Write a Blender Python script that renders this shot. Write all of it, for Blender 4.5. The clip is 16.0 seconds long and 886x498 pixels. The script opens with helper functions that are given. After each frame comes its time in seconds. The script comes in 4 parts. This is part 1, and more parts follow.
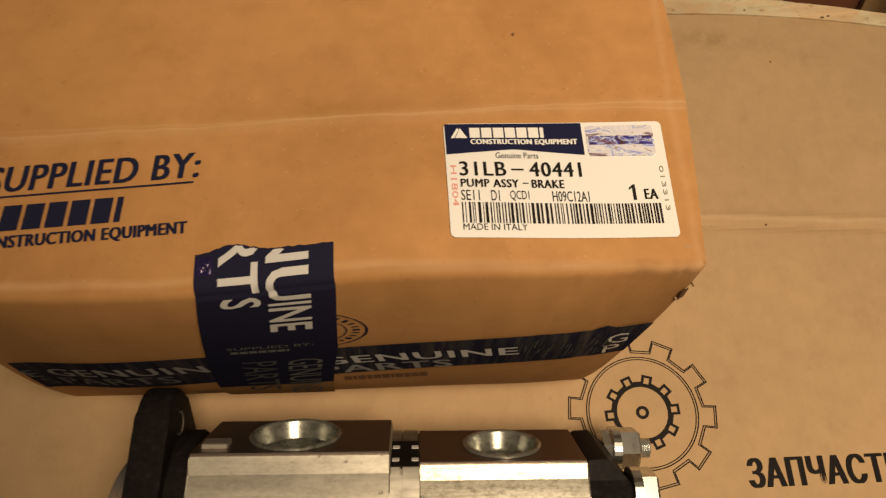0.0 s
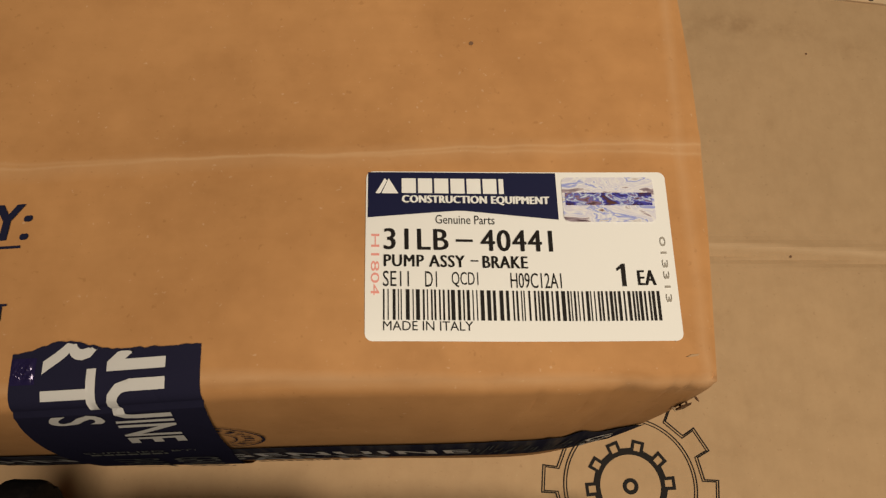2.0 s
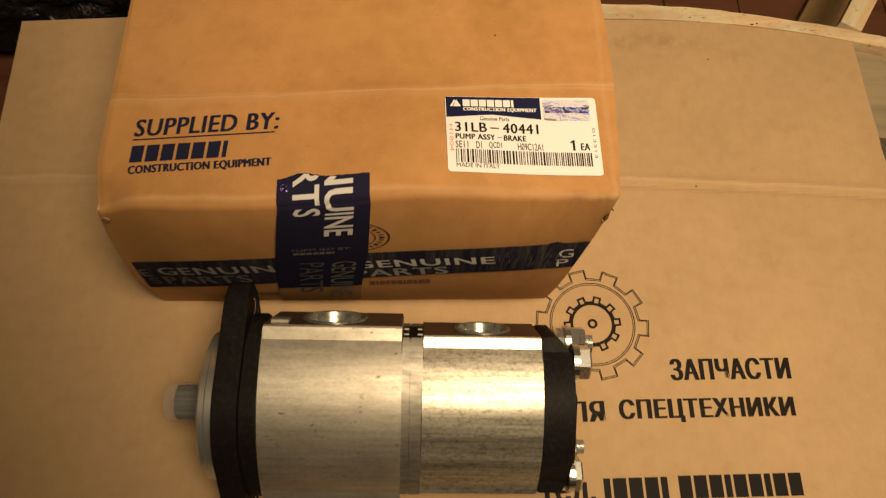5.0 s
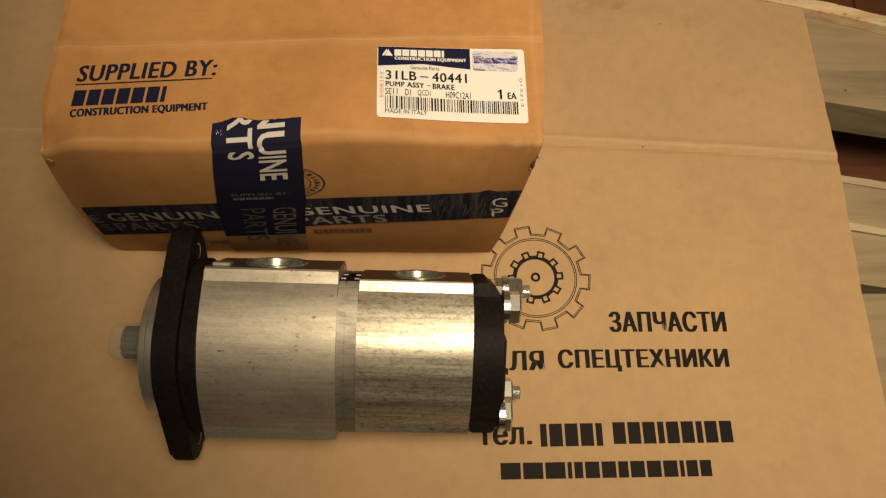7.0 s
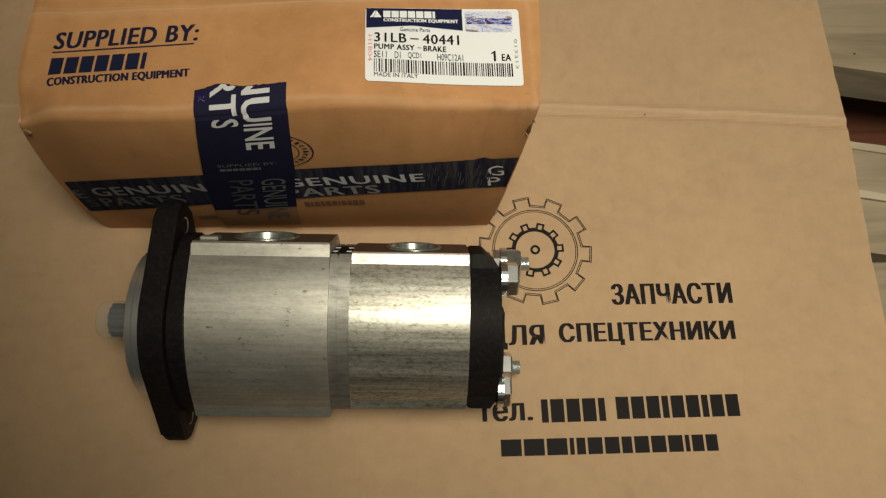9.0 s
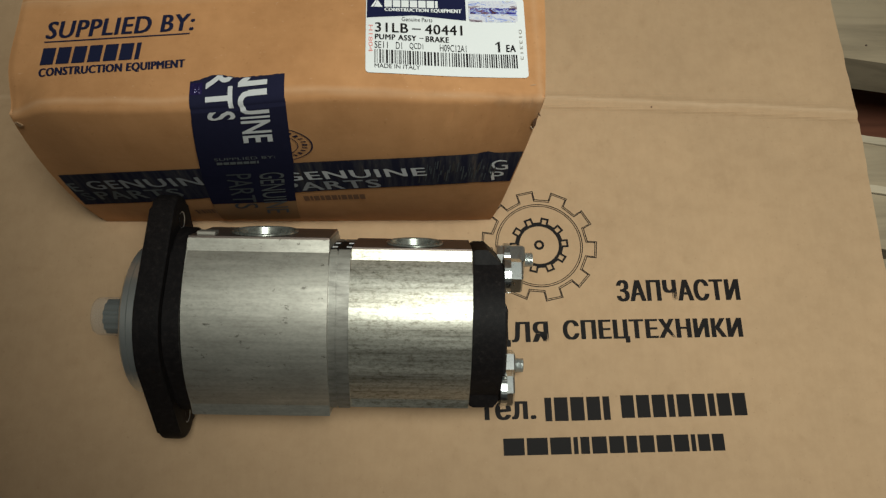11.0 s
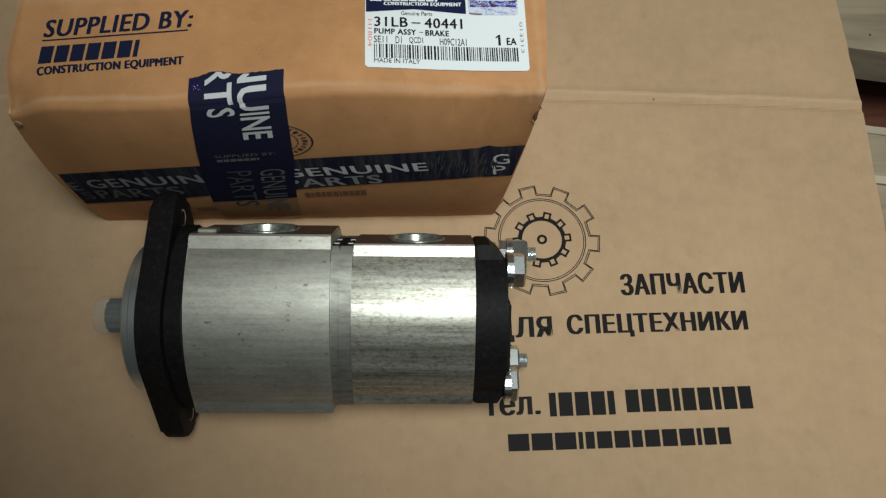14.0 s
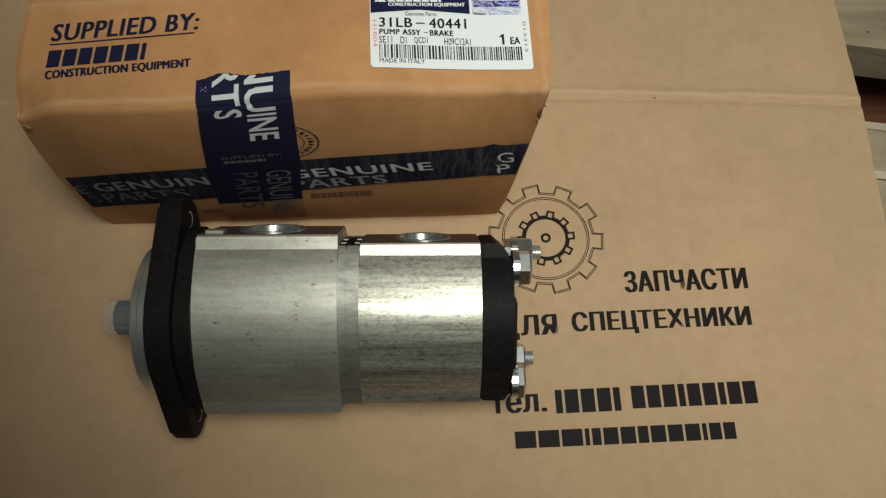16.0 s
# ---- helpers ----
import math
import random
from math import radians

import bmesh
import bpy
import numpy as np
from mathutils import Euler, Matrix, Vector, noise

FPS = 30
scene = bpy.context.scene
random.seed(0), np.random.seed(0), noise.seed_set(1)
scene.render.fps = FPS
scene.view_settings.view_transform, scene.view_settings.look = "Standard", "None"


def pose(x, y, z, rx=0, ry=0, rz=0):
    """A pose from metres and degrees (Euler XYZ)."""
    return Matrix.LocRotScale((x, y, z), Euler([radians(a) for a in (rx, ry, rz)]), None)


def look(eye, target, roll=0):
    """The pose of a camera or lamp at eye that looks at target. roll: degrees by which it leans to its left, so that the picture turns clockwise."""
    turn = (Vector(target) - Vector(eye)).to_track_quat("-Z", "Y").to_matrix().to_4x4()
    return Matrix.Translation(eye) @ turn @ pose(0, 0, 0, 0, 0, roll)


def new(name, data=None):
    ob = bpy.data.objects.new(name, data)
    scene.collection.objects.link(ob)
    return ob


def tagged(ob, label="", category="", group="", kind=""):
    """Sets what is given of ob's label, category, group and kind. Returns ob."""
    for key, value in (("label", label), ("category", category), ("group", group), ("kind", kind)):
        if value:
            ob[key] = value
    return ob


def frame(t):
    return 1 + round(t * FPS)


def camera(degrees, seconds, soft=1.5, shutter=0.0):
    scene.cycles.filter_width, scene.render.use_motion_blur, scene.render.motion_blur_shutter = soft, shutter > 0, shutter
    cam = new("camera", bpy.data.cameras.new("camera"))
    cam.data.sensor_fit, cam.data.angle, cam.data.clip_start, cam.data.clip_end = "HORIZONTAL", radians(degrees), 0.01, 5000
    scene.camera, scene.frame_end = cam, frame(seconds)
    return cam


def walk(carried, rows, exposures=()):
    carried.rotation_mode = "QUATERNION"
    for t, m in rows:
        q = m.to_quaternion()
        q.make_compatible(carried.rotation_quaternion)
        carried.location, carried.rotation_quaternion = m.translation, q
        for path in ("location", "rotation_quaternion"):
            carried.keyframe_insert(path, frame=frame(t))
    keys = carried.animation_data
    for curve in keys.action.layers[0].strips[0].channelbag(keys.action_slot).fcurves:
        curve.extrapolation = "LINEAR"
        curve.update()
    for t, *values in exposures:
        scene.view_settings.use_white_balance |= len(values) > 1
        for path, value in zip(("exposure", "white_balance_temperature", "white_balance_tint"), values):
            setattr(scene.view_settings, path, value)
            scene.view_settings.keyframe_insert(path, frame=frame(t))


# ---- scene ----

# ---------------------------------------------------------------- camera
cam = camera(60.0, 16.0, soft=1.3, shutter=0.3)
PATH = [
    (0, -0.1533, -0.0824, 0.5021, 21.96, -2.13, -2.41),
    (0.5, -0.1323, -0.0406, 0.4754, 18.79, -2.44, -1.35),
    (1, -0.1218, -0.0232, 0.4577, 18.91, -2.52, -0.20),
    (1.5, -0.1181, -0.0085, 0.4435, 18.21, -2.27, -0.65),
    (2, -0.1193, -0.0037, 0.4367, 17.86, -2.13, -0.71),
    (2.5, -0.1175, -0.0021, 0.4381, 18.04, -2.16, -0.60),
    (3, -0.1164, -0.0033, 0.4410, 18.32, -2.35, -0.72),
    (3.5, -0.1242, -0.0173, 0.4698, 19.25, -2.55, -1.12),
    (4, -0.1442, -0.0708, 0.5505, 20.11, -2.62, -0.23),
    (4.5, -0.1569, -0.1204, 0.5926, 19.86, -2.84, -0.76),
    (5, -0.1591, -0.1781, 0.6354, 21.36, -2.36, -1.16),
    (5.2, -0.1392, -0.2011, 0.6488, 22.02, -1.51, -0.56),
    (7.5, -0.1098, -0.2123, 0.6447, 19.68, -2.48, -0.57),
    (8, -0.1065, -0.2110, 0.6410, 19.39, -1.85, -1.18),
    (8.5, -0.1024, -0.2190, 0.6321, 19.43, -1.86, -1.14),
    (9, -0.1028, -0.2151, 0.6259, 19.12, -1.70, -1.14),
    (11.5, -0.1022, -0.2075, 0.6149, 18.42, -1.60, -0.90),
    (12, -0.1038, -0.2073, 0.6144, 18.51, -1.74, -0.95),
    (12.5, -0.1029, -0.2081, 0.6127, 18.34, -1.66, -0.99),
    (13, -0.1010, -0.2070, 0.6121, 18.28, -1.40, -1.25),
    (13.5, -0.1043, -0.2062, 0.6106, 18.14, -1.34, -1.32),
    (14, -0.1014, -0.2074, 0.6124, 18.16, -1.17, -1.41),
    (14.5, -0.0986, -0.2116, 0.6125, 18.25, -0.73, -1.61),
    (15, -0.0994, -0.2123, 0.6138, 18.74, -0.96, -1.78),
    (15.5, -0.0992, -0.2111, 0.6136, 18.59, -0.94, -2.01),
    (16, -0.1071, -0.2124, 0.6146, 18.51, -1.10, -2.10),
]
EXPOSURES = [
    (0.0, 0.06, 6300, 13), (0.5, -0.22, 6700, 13), (1.0, -0.26, 6200, 13), (1.5, -0.16, 7500, 13), (2.0, -0.16, 5500, 10), (2.5, -0.20, 7700, 13), (3.0, -0.14, 7500, 13),
    (3.5, -0.12, 6300, 12), (4.0, 0.06, 7400, 13), (4.5, 0.12, 7000, 13), (5.0, 0.22, 6850, 12),
    (7.5, 0.07, 5750, 8), (8.0, 0.05, 5200, 5), (8.5, 0.09, 6200, 8), (9.0, 0.05, 4950, 3), (11.5, 0.03, 4450, 0), (12.5, 0.01, 4300, 0), (14.0, 0.01, 4250, 0), (14.5, 0.01, 4300, 0),
    (15.0, 0.01, 4450, 0), (15.5, 0.05, 5150, 3), (16.0, 0.01, 4480, 0),
]
walk(cam, [(t, pose(x, y, z, rx, ry, rz)) for t, x, y, z, rx, ry, rz in PATH], EXPOSURES)

# ---------------------------------------------------------------- light
world = bpy.data.worlds.new("room_air")
world.use_nodes = True
world.node_tree.nodes["Background"].inputs[0].default_value = (1.0, 0.80, 0.58, 1)
world.node_tree.nodes["Background"].inputs[1].default_value = 0.15
scene.world = world


def cone_lamp(name, eye, target, watts, colour, radius, cone, blend):
    """An unseen spot lamp with a soft-edged cone that imitates a shadow."""
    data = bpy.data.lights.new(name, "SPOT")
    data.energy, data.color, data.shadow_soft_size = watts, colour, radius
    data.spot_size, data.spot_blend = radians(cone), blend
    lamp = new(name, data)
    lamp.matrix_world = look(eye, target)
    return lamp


# Unseen lamp; cone aimed so its edge darkens the sheet's front left like a shadow.
cone_lamp("unseen_spot", (0.065, -0.205, 1.20), (0.45, 0.62, 0.0), 61.0, (1.0, 0.76, 0.47), 0.20, 112, 0.7)


# ---------------------------------------------------------------- materials
def material(name, colour, rough=0.6, metal=0.0, spec=0.5):
    m = bpy.data.materials.new(name)
    m.use_nodes = True
    b = m.node_tree.nodes["Principled BSDF"]
    b.inputs["Base Color"].default_value = (*colour, 1)
    b.inputs["Roughness"].default_value = rough
    b.inputs["Metallic"].default_value = metal
    b.inputs["Specular IOR Level"].default_value = spec
    return m


class Nodes:
    """Small helper that wires noise, ramps and bumps into a Principled material."""

    def __init__(self, m):
        self.m, self.t = m, m.node_tree
        self.b = self.t.nodes["Principled BSDF"]
        self.coord = self.t.nodes.new("ShaderNodeTexCoord").outputs["Object"]

    def noise(self, scale, stretch=(1, 1, 1), detail=4.0, rough=0.55, distortion=0.0):
        mp = self.t.nodes.new("ShaderNodeMapping")
        mp.inputs["Scale"].default_value = stretch
        self.t.links.new(self.coord, mp.inputs[0])
        n = self.t.nodes.new("ShaderNodeTexNoise")
        n.inputs["Scale"].default_value = scale
        n.inputs["Detail"].default_value = detail
        n.inputs["Roughness"].default_value = rough
        n.inputs["Distortion"].default_value = distortion
        self.t.links.new(mp.outputs[0], n.inputs["Vector"])
        return n.outputs["Fac"]

    def ramp(self, fac, stops):
        r = self.t.nodes.new("ShaderNodeValToRGB")
        r.color_ramp.elements[0].position, r.color_ramp.elements[0].color = stops[0][0], (*stops[0][1], 1)
        r.color_ramp.elements[1].position, r.color_ramp.elements[1].color = stops[-1][0], (*stops[-1][1], 1)
        for p, c in stops[1:-1]:
            r.color_ramp.elements.new(p).color = (*c, 1)
        self.t.links.new(fac, r.inputs[0])
        return r.outputs[0]

    def mix(self, a, b, fac, how="MULTIPLY"):
        x = self.t.nodes.new("ShaderNodeMixRGB")
        x.blend_type = how
        for v, s in ((fac, x.inputs[0]), (a, x.inputs[1]), (b, x.inputs[2])):
            if isinstance(v, (int, float)):
                s.default_value = v
            elif isinstance(v, tuple):
                s.default_value = (*v, 1)
            else:
                self.t.links.new(v, s)
        return x.outputs[0]

    def colour(self, out):
        self.t.links.new(out, self.b.inputs["Base Color"])

    def rough(self, fac, lo, hi):
        r = self.t.nodes.new("ShaderNodeMapRange")
        r.inputs[3].default_value, r.inputs[4].default_value = lo, hi
        self.t.links.new(fac, r.inputs[0])
        self.t.links.new(r.outputs[0], self.b.inputs["Roughness"])

    def bump(self, fac, strength, distance):
        u = self.t.nodes.new("ShaderNodeBump")
        u.inputs["Strength"].default_value, u.inputs["Distance"].default_value = strength, distance
        self.t.links.new(fac, u.inputs["Height"])
        self.t.links.new(u.outputs[0], self.b.inputs["Normal"])


def cardboard(name, colour, flute_axis="x"):
    m = material(name, colour, 0.78, 0, 0.25)
    n = Nodes(m)
    big = n.noise(9, detail=3)
    fibre = n.noise(260, (1, 0.18, 1) if flute_axis == "y" else (0.18, 1, 1), 3)
    spots = n.noise(38, detail=5, rough=0.7)
    c = n.ramp(big, [(0.3, tuple(v * 0.94 for v in colour)), (0.7, tuple(v * 1.05 for v in colour))])
    c = n.mix(c, n.ramp(fibre, [(0.3, (0.965, 0.96, 0.955)), (0.7, (1.02, 1.02, 1.02))]), 0.5)
    c = n.mix(c, n.ramp(spots, [(0.26, (0.80, 0.77, 0.72)), (0.40, (1, 1, 1))]), 0.35)
    c = n.mix(c, n.ramp(n.noise(75, detail=4, rough=0.6), [(0.30, (0.90, 0.885, 0.86)), (0.62, (1.02, 1.02, 1.02))]), 0.6)
    fleck = n.noise(520, detail=2, rough=0.5)
    c = n.mix(c, (0.70, 0.56, 0.40), n.ramp(fleck, [(0.70, (0, 0, 0)), (0.78, (0.28, 0.28, 0.28))]), "MIX")
    c = n.mix(c, n.ramp(n.noise(410, detail=2, rough=0.5), [(0.25, (0.62, 0.56, 0.48)), (0.32, (1, 1, 1))]), 0.35)
    n.colour(c)
    n.rough(big, 0.68, 0.85)
    n.bump(fibre, 0.06, 0.0003)
    return m


def worn_line(m, dx, dy, c, width, tint, amount, least=-9.0):
    """Rubbed paper along the line dx * x + dy * y = c of a board."""
    n = Nodes(m)
    old = n.b.inputs["Base Color"].links[0].from_socket
    sep = n.t.nodes.new("ShaderNodeSeparateXYZ")
    n.t.links.new(n.coord, sep.inputs[0])

    def calc(op, a, b=0.0, c2=0.0):
        q = n.t.nodes.new("ShaderNodeMath")
        q.operation = op
        for v, i in ((a, 0), (b, 1), (c2, 2)):
            if isinstance(v, (int, float)):
                q.inputs[i].default_value = v
            else:
                n.t.links.new(v, q.inputs[i])
        return q.outputs[0]

    wob = calc("MULTIPLY", calc("SUBTRACT", n.noise(14, detail=3), 0.5), 0.010)
    d = calc("ADD", calc("ADD", calc("MULTIPLY", calc("MAXIMUM", sep.outputs[0], least), dx), calc("MULTIPLY", sep.outputs[1], dy)), -c)
    d = calc("ABSOLUTE", calc("ADD", d, wob))
    near = calc("MAXIMUM", calc("SUBTRACT", 1.0, calc("DIVIDE", d, width)), 0.0)
    rub = calc("MULTIPLY", near, calc("MULTIPLY", n.noise(60, (0.4, 1, 1), 5, 0.7), amount))
    n.colour(n.mix(old, tint, rub, "MIX"))


CARD_BOX = cardboard("carton_board", (0.455, 0.242, 0.092))
_n = Nodes(CARD_BOX)
_old = _n.b.inputs["Base Color"].links[0].from_socket
_n.colour(_n.mix(_old, _n.ramp(_n.noise(22, (1, 1, 0.35), 4, 0.65), [(0.34, (0.80, 0.76, 0.70)), (0.58, (1.03, 1.03, 1.03))]), 0.6))
worn_line(CARD_BOX, -0.045, 1.0, 0.1121, 0.0050, (0.56, 0.38, 0.22), 0.40)
worn_line(CARD_BOX, -0.045, 1.0, 0.1132, 0.0009, (0.62, 0.43, 0.25), 0.50)
worn_line(CARD_BOX, -0.022, 1.0, 0.1092, 0.0009, (0.60, 0.41, 0.23), 0.38)
worn_line(CARD_BOX, 0.0, 1.0, 0.0290, 0.0030, (0.58, 0.40, 0.24), 0.6)
worn_line(CARD_BOX, 1.0, 0.0, -0.0265, 0.0030, (0.58, 0.40, 0.24), 0.35)
CARD_SHEET = cardboard("sheet_board", (0.497, 0.345, 0.196), "y")
worn_line(CARD_SHEET, 0.048, 1.0, 0.1418, 0.0030, (0.66, 0.49, 0.31), 0.7, 0.0)


def stain(m, x, y, rx, ry, tint, amount):
    """A soft dirty mark of uneven outline round (x, y)."""
    n = Nodes(m)
    old = n.b.inputs["Base Color"].links[0].from_socket
    mp = n.t.nodes.new("ShaderNodeMapping")
    mp.inputs["Location"].default_value = (-x / rx, -y / ry, 0)
    mp.inputs["Scale"].default_value = (1 / rx, 1 / ry, 0)
    n.t.links.new(n.coord, mp.inputs[0])
    g = n.t.nodes.new("ShaderNodeTexGradient")
    g.gradient_type = "SPHERICAL"
    n.t.links.new(mp.outputs[0], g.inputs[0])
    k = n.mix(g.outputs["Fac"], n.ramp(n.noise(90, detail=4, rough=0.7), [(0.35, (0, 0, 0)), (0.65, (1, 1, 1))]), 1.0)
    k = n.mix(k, (amount, amount, amount), 1.0)
    n.colour(n.mix(old, tint, k, "MIX"))


for _x, _y, _rx, _ry, _a in ((0.060, 0.290, 0.020, 0.012, 0.9), (0.100, 0.293, 0.030, 0.011, 0.8), (0.140, 0.290, 0.026, 0.010, 0.6), (0.085, 0.300, 0.040, 0.008, 0.6), (0.175, 0.278, 0.022, 0.012, 0.5), (0.165, 0.060, 0.030, 0.020, 0.35), (0.060, 0.020, 0.030, 0.016, 0.3), (0.200, 0.200, 0.030, 0.020, 0.25)):
    stain(CARD_SHEET, _x, _y, _rx, _ry, (0.25, 0.15, 0.07), 0.6 * _a)
CARD_EDGE = cardboard("board_edge", (0.40, 0.26, 0.14))
INK_NAVY = material("navy_ink", (0.012, 0.014, 0.040), 0.6, 0, 0.12)
INK_BLACK = material("black_ink", (0.014, 0.012, 0.012), 0.62, 0, 0.12)
INK_BROWN = material("faint_brown_ink", (0.16, 0.09, 0.05), 0.7, 0, 0.3)
INK_RED = material("red_ink", (0.70, 0.30, 0.27), 0.6, 0, 0.3)
INK_GREY = material("grey_ink", (0.32, 0.30, 0.27), 0.6, 0, 0.3)
SCUFF = cardboard("torn_paper", (0.52, 0.38, 0.24))
PAPER = material("label_paper", (0.765, 0.775, 0.785), 0.38, 0, 0.30)
LABEL_NAVY = material("label_navy", (0.012, 0.014, 0.050), 0.5, 0, 0.12)
TAPE_NAVY = material("glossy_navy_tape", (0.017, 0.017, 0.039), 0.42, 0, 0.0)
_n = Nodes(TAPE_NAVY)
_n.bump(_n.noise(70, (1, 0.5, 0.5), 4, 0.6, 1.0), 0.25, 0.002)
# The stripe's dark tone and its blue and white sheen are fixed colours.
HOLO_DARK = material("hologram_dark_sheen", (0.08, 0.06, 0.09), 0.28, 0.3)
_n = Nodes(HOLO_DARK)
_n.colour(_n.ramp(_n.noise(330, (0.45, 1, 1), 3, 0.6, 0.6), [(0.36, (0.13, 0.06, 0.05)), (0.42, (0.05, 0.04, 0.20)), (0.47, (0.10, 0.10, 0.62)), (0.52, (0.75, 0.85, 0.98)), (0.55, (0.12, 0.14, 0.60)), (0.60, (0.35, 0.22, 0.30)), (0.66, (0.09, 0.05, 0.06))]))
TAPE_GLOSS = material("crumpled_navy_film", (0.018, 0.014, 0.060), 0.18, 0, 0.8)
Nodes(TAPE_GLOSS).b.inputs["Specular Tint"].default_value = (0.75, 0.68, 1.0, 1)
TAPE_BAND = material("printed_band", (0.014, 0.016, 0.05), 0.4, 0, 0.0)
_n = Nodes(TAPE_BAND)
_v = _n.noise(170, (1, 1, 0.06), 4, 0.7)
_n.colour(_n.ramp(_v, [(0.42, (0.019, 0.019, 0.036)), (0.60, (0.045, 0.043, 0.052)), (0.75, (0.11, 0.085, 0.07))]))
_n.bump(_v, 0.3, 0.0006)
TAPE_WHITE = material("tape_white_print", (0.55, 0.55, 0.56), 0.35, 0, 0.1)
TAPE_CLEAR = material("clear_tape", (0.30, 0.18, 0.085), 0.45, 0, 0.0)
TAPE_FAINT = material("tape_faint_print", (0.075, 0.08, 0.085), 0.4, 0, 0.0)
TAPE_SMEAR = material("tape_smeared_print", (0.060, 0.054, 0.052), 0.4, 0, 0.0)
TAPE_FADED = material("tape_faded_print", (0.27, 0.27, 0.275), 0.4, 0, 0.0)
TAPE_DIM = material("tape_dim_print", (0.13, 0.135, 0.135), 0.35, 0, 0.0)
BLACK_PAINT = material("black_paint", (0.012, 0.010, 0.010), 0.55, 0, 0.09)
_n = Nodes(BLACK_PAINT)
_g = _n.noise(900, detail=3)
_n.colour(_n.ramp(_n.noise(260, detail=5, rough=0.8), [(0.45, (0.008, 0.007, 0.0075)), (0.62, (0.014, 0.012, 0.012)), (0.76, (0.040, 0.034, 0.031))]))
_n.bump(_g, 0.28, 0.0004)
ZINC = material("zinc_plate", (0.62, 0.64, 0.64), 0.26, 1.0)
_n = Nodes(ZINC)
_v = _n.noise(210, detail=4, rough=0.7)
_n.colour(_n.ramp(_v, [(0.30, (0.52, 0.54, 0.54)), (0.60, (0.74, 0.76, 0.75))]))
_n.rough(_v, 0.38, 0.20)
RING = material("machined_ring", (0.66, 0.68, 0.67), 0.28, 0.85)
# Plug colour mottled at random from dark to bright grey.
PLUG = material("mottled_grey_plug", (0.34, 0.35, 0.31), 0.24, 0.75)
_n = Nodes(PLUG)
_v = _n.noise(240, (1, 1, 1), 4, 0.7)
_n.colour(_n.ramp(_v, [(0.36, (0.20, 0.205, 0.18)), (0.52, (0.38, 0.39, 0.35)), (0.66, (0.52, 0.53, 0.48))]))
_n.rough(_v, 0.34, 0.18)
STEEL_DARK = material("dark_steel", (0.055, 0.058, 0.06), 0.45, 0.3)
# Port faces, browner and darker than the pump bodies.
PORT_BROWN = material("brown_port_face", (0.30, 0.25, 0.22), 0.42, 1.0)
CAP = material("milky_plastic", (0.62, 0.64, 0.62), 0.30, 0, 0.5)
CAP.node_tree.nodes["Principled BSDF"].inputs["Alpha"].default_value = 0.17
# View-dependent foil sheen painted as white, blue and dark streaks.
HOLO = material("hologram_sheen", (0.75, 0.78, 0.85), 0.28, 0.25)
_n = Nodes(HOLO)
_v = _n.noise(105, (0.8, 1.5, 1), 3, 0.6, 0.9)
_c = _n.ramp(_v, [(0.31, (0.10, 0.06, 0.08)), (0.38, (0.45, 0.38, 0.46)), (0.42, (0.92, 0.92, 0.97)), (0.50, (0.74, 0.74, 0.92)), (0.54, (0.94, 0.95, 0.98)), (0.595, (0.30, 0.36, 0.88)), (0.63, (0.92, 0.93, 0.96)), (0.71, (0.24, 0.12, 0.10))])
_n.colour(_c)
_n.bump(_n.noise(420, detail=2), 0.15, 0.0004)
BAG = material("black_plastic_film", (0.014, 0.014, 0.016), 0.20, 0, 0.6)
_n = Nodes(BAG)
_n.bump(_n.noise(34, (1, 0.6, 0.35), 5, 0.6, 1.5), 0.9, 0.02)

ALU = material("extruded_aluminium", (0.50, 0.50, 0.48), 0.5, 0.8)
_n = Nodes(ALU)
_streak = _n.noise(330, (0.05, 1, 1), 5, 0.6)
_cloud = _n.noise(46, (0.45, 1, 1), detail=5, rough=0.65)
_fine = _n.noise(620, (0.5, 1, 1), 3, 0.6)
_pit = _n.noise(170, (0.6, 1, 1), 5, 0.75)
_c = _n.ramp(_streak, [(0.25, (0.43, 0.415, 0.365)), (0.52, (0.50, 0.482, 0.425)), (0.80, (0.58, 0.56, 0.495))])
_c = _n.mix(_c, _n.ramp(_cloud, [(0.32, (0.62, 0.61, 0.60)), (0.60, (1, 1, 1))]), 0.7)
_c = _n.mix(_c, _n.ramp(_fine, [(0.30, (0.80, 0.80, 0.80)), (0.60, (1.04, 1.04, 1.04))]), 0.7)
_n.colour(_n.mix(_c, _n.ramp(_pit, [(0.31, (0.26, 0.25, 0.23)), (0.38, (1, 1, 1))]), 0.85))
_n.rough(_cloud, 0.55, 0.42)
_n.bump(_streak, 0.10, 0.0002)

ALU_DULL = material("dull_aluminium", (0.40, 0.39, 0.36), 0.5, 0.8)
_n = Nodes(ALU_DULL)
_v = _n.noise(260, (0.25, 1, 1), 4, 0.65)
_n.colour(_n.ramp(_v, [(0.3, (0.19, 0.18, 0.16)), (0.6, (0.33, 0.32, 0.285))]))
_n.rough(_v, 0.52, 0.40)

ALU_WORN = material("stained_aluminium", (0.74, 0.72, 0.68), 0.3, 0.8)
_n = Nodes(ALU_WORN)
_streak = _n.noise(420, (0.035, 1, 1), 5, 0.65)
_fine = _n.noise(760, (0.45, 1, 1), 4, 0.75)
_pit = _n.noise(330, (0.55, 1, 1), 5, 0.8)
_speck = _n.noise(150, (0.5, 1, 1), 5, 0.75)
_band = _n.noise(60, (0.03, 1, 1), 3, 0.6)
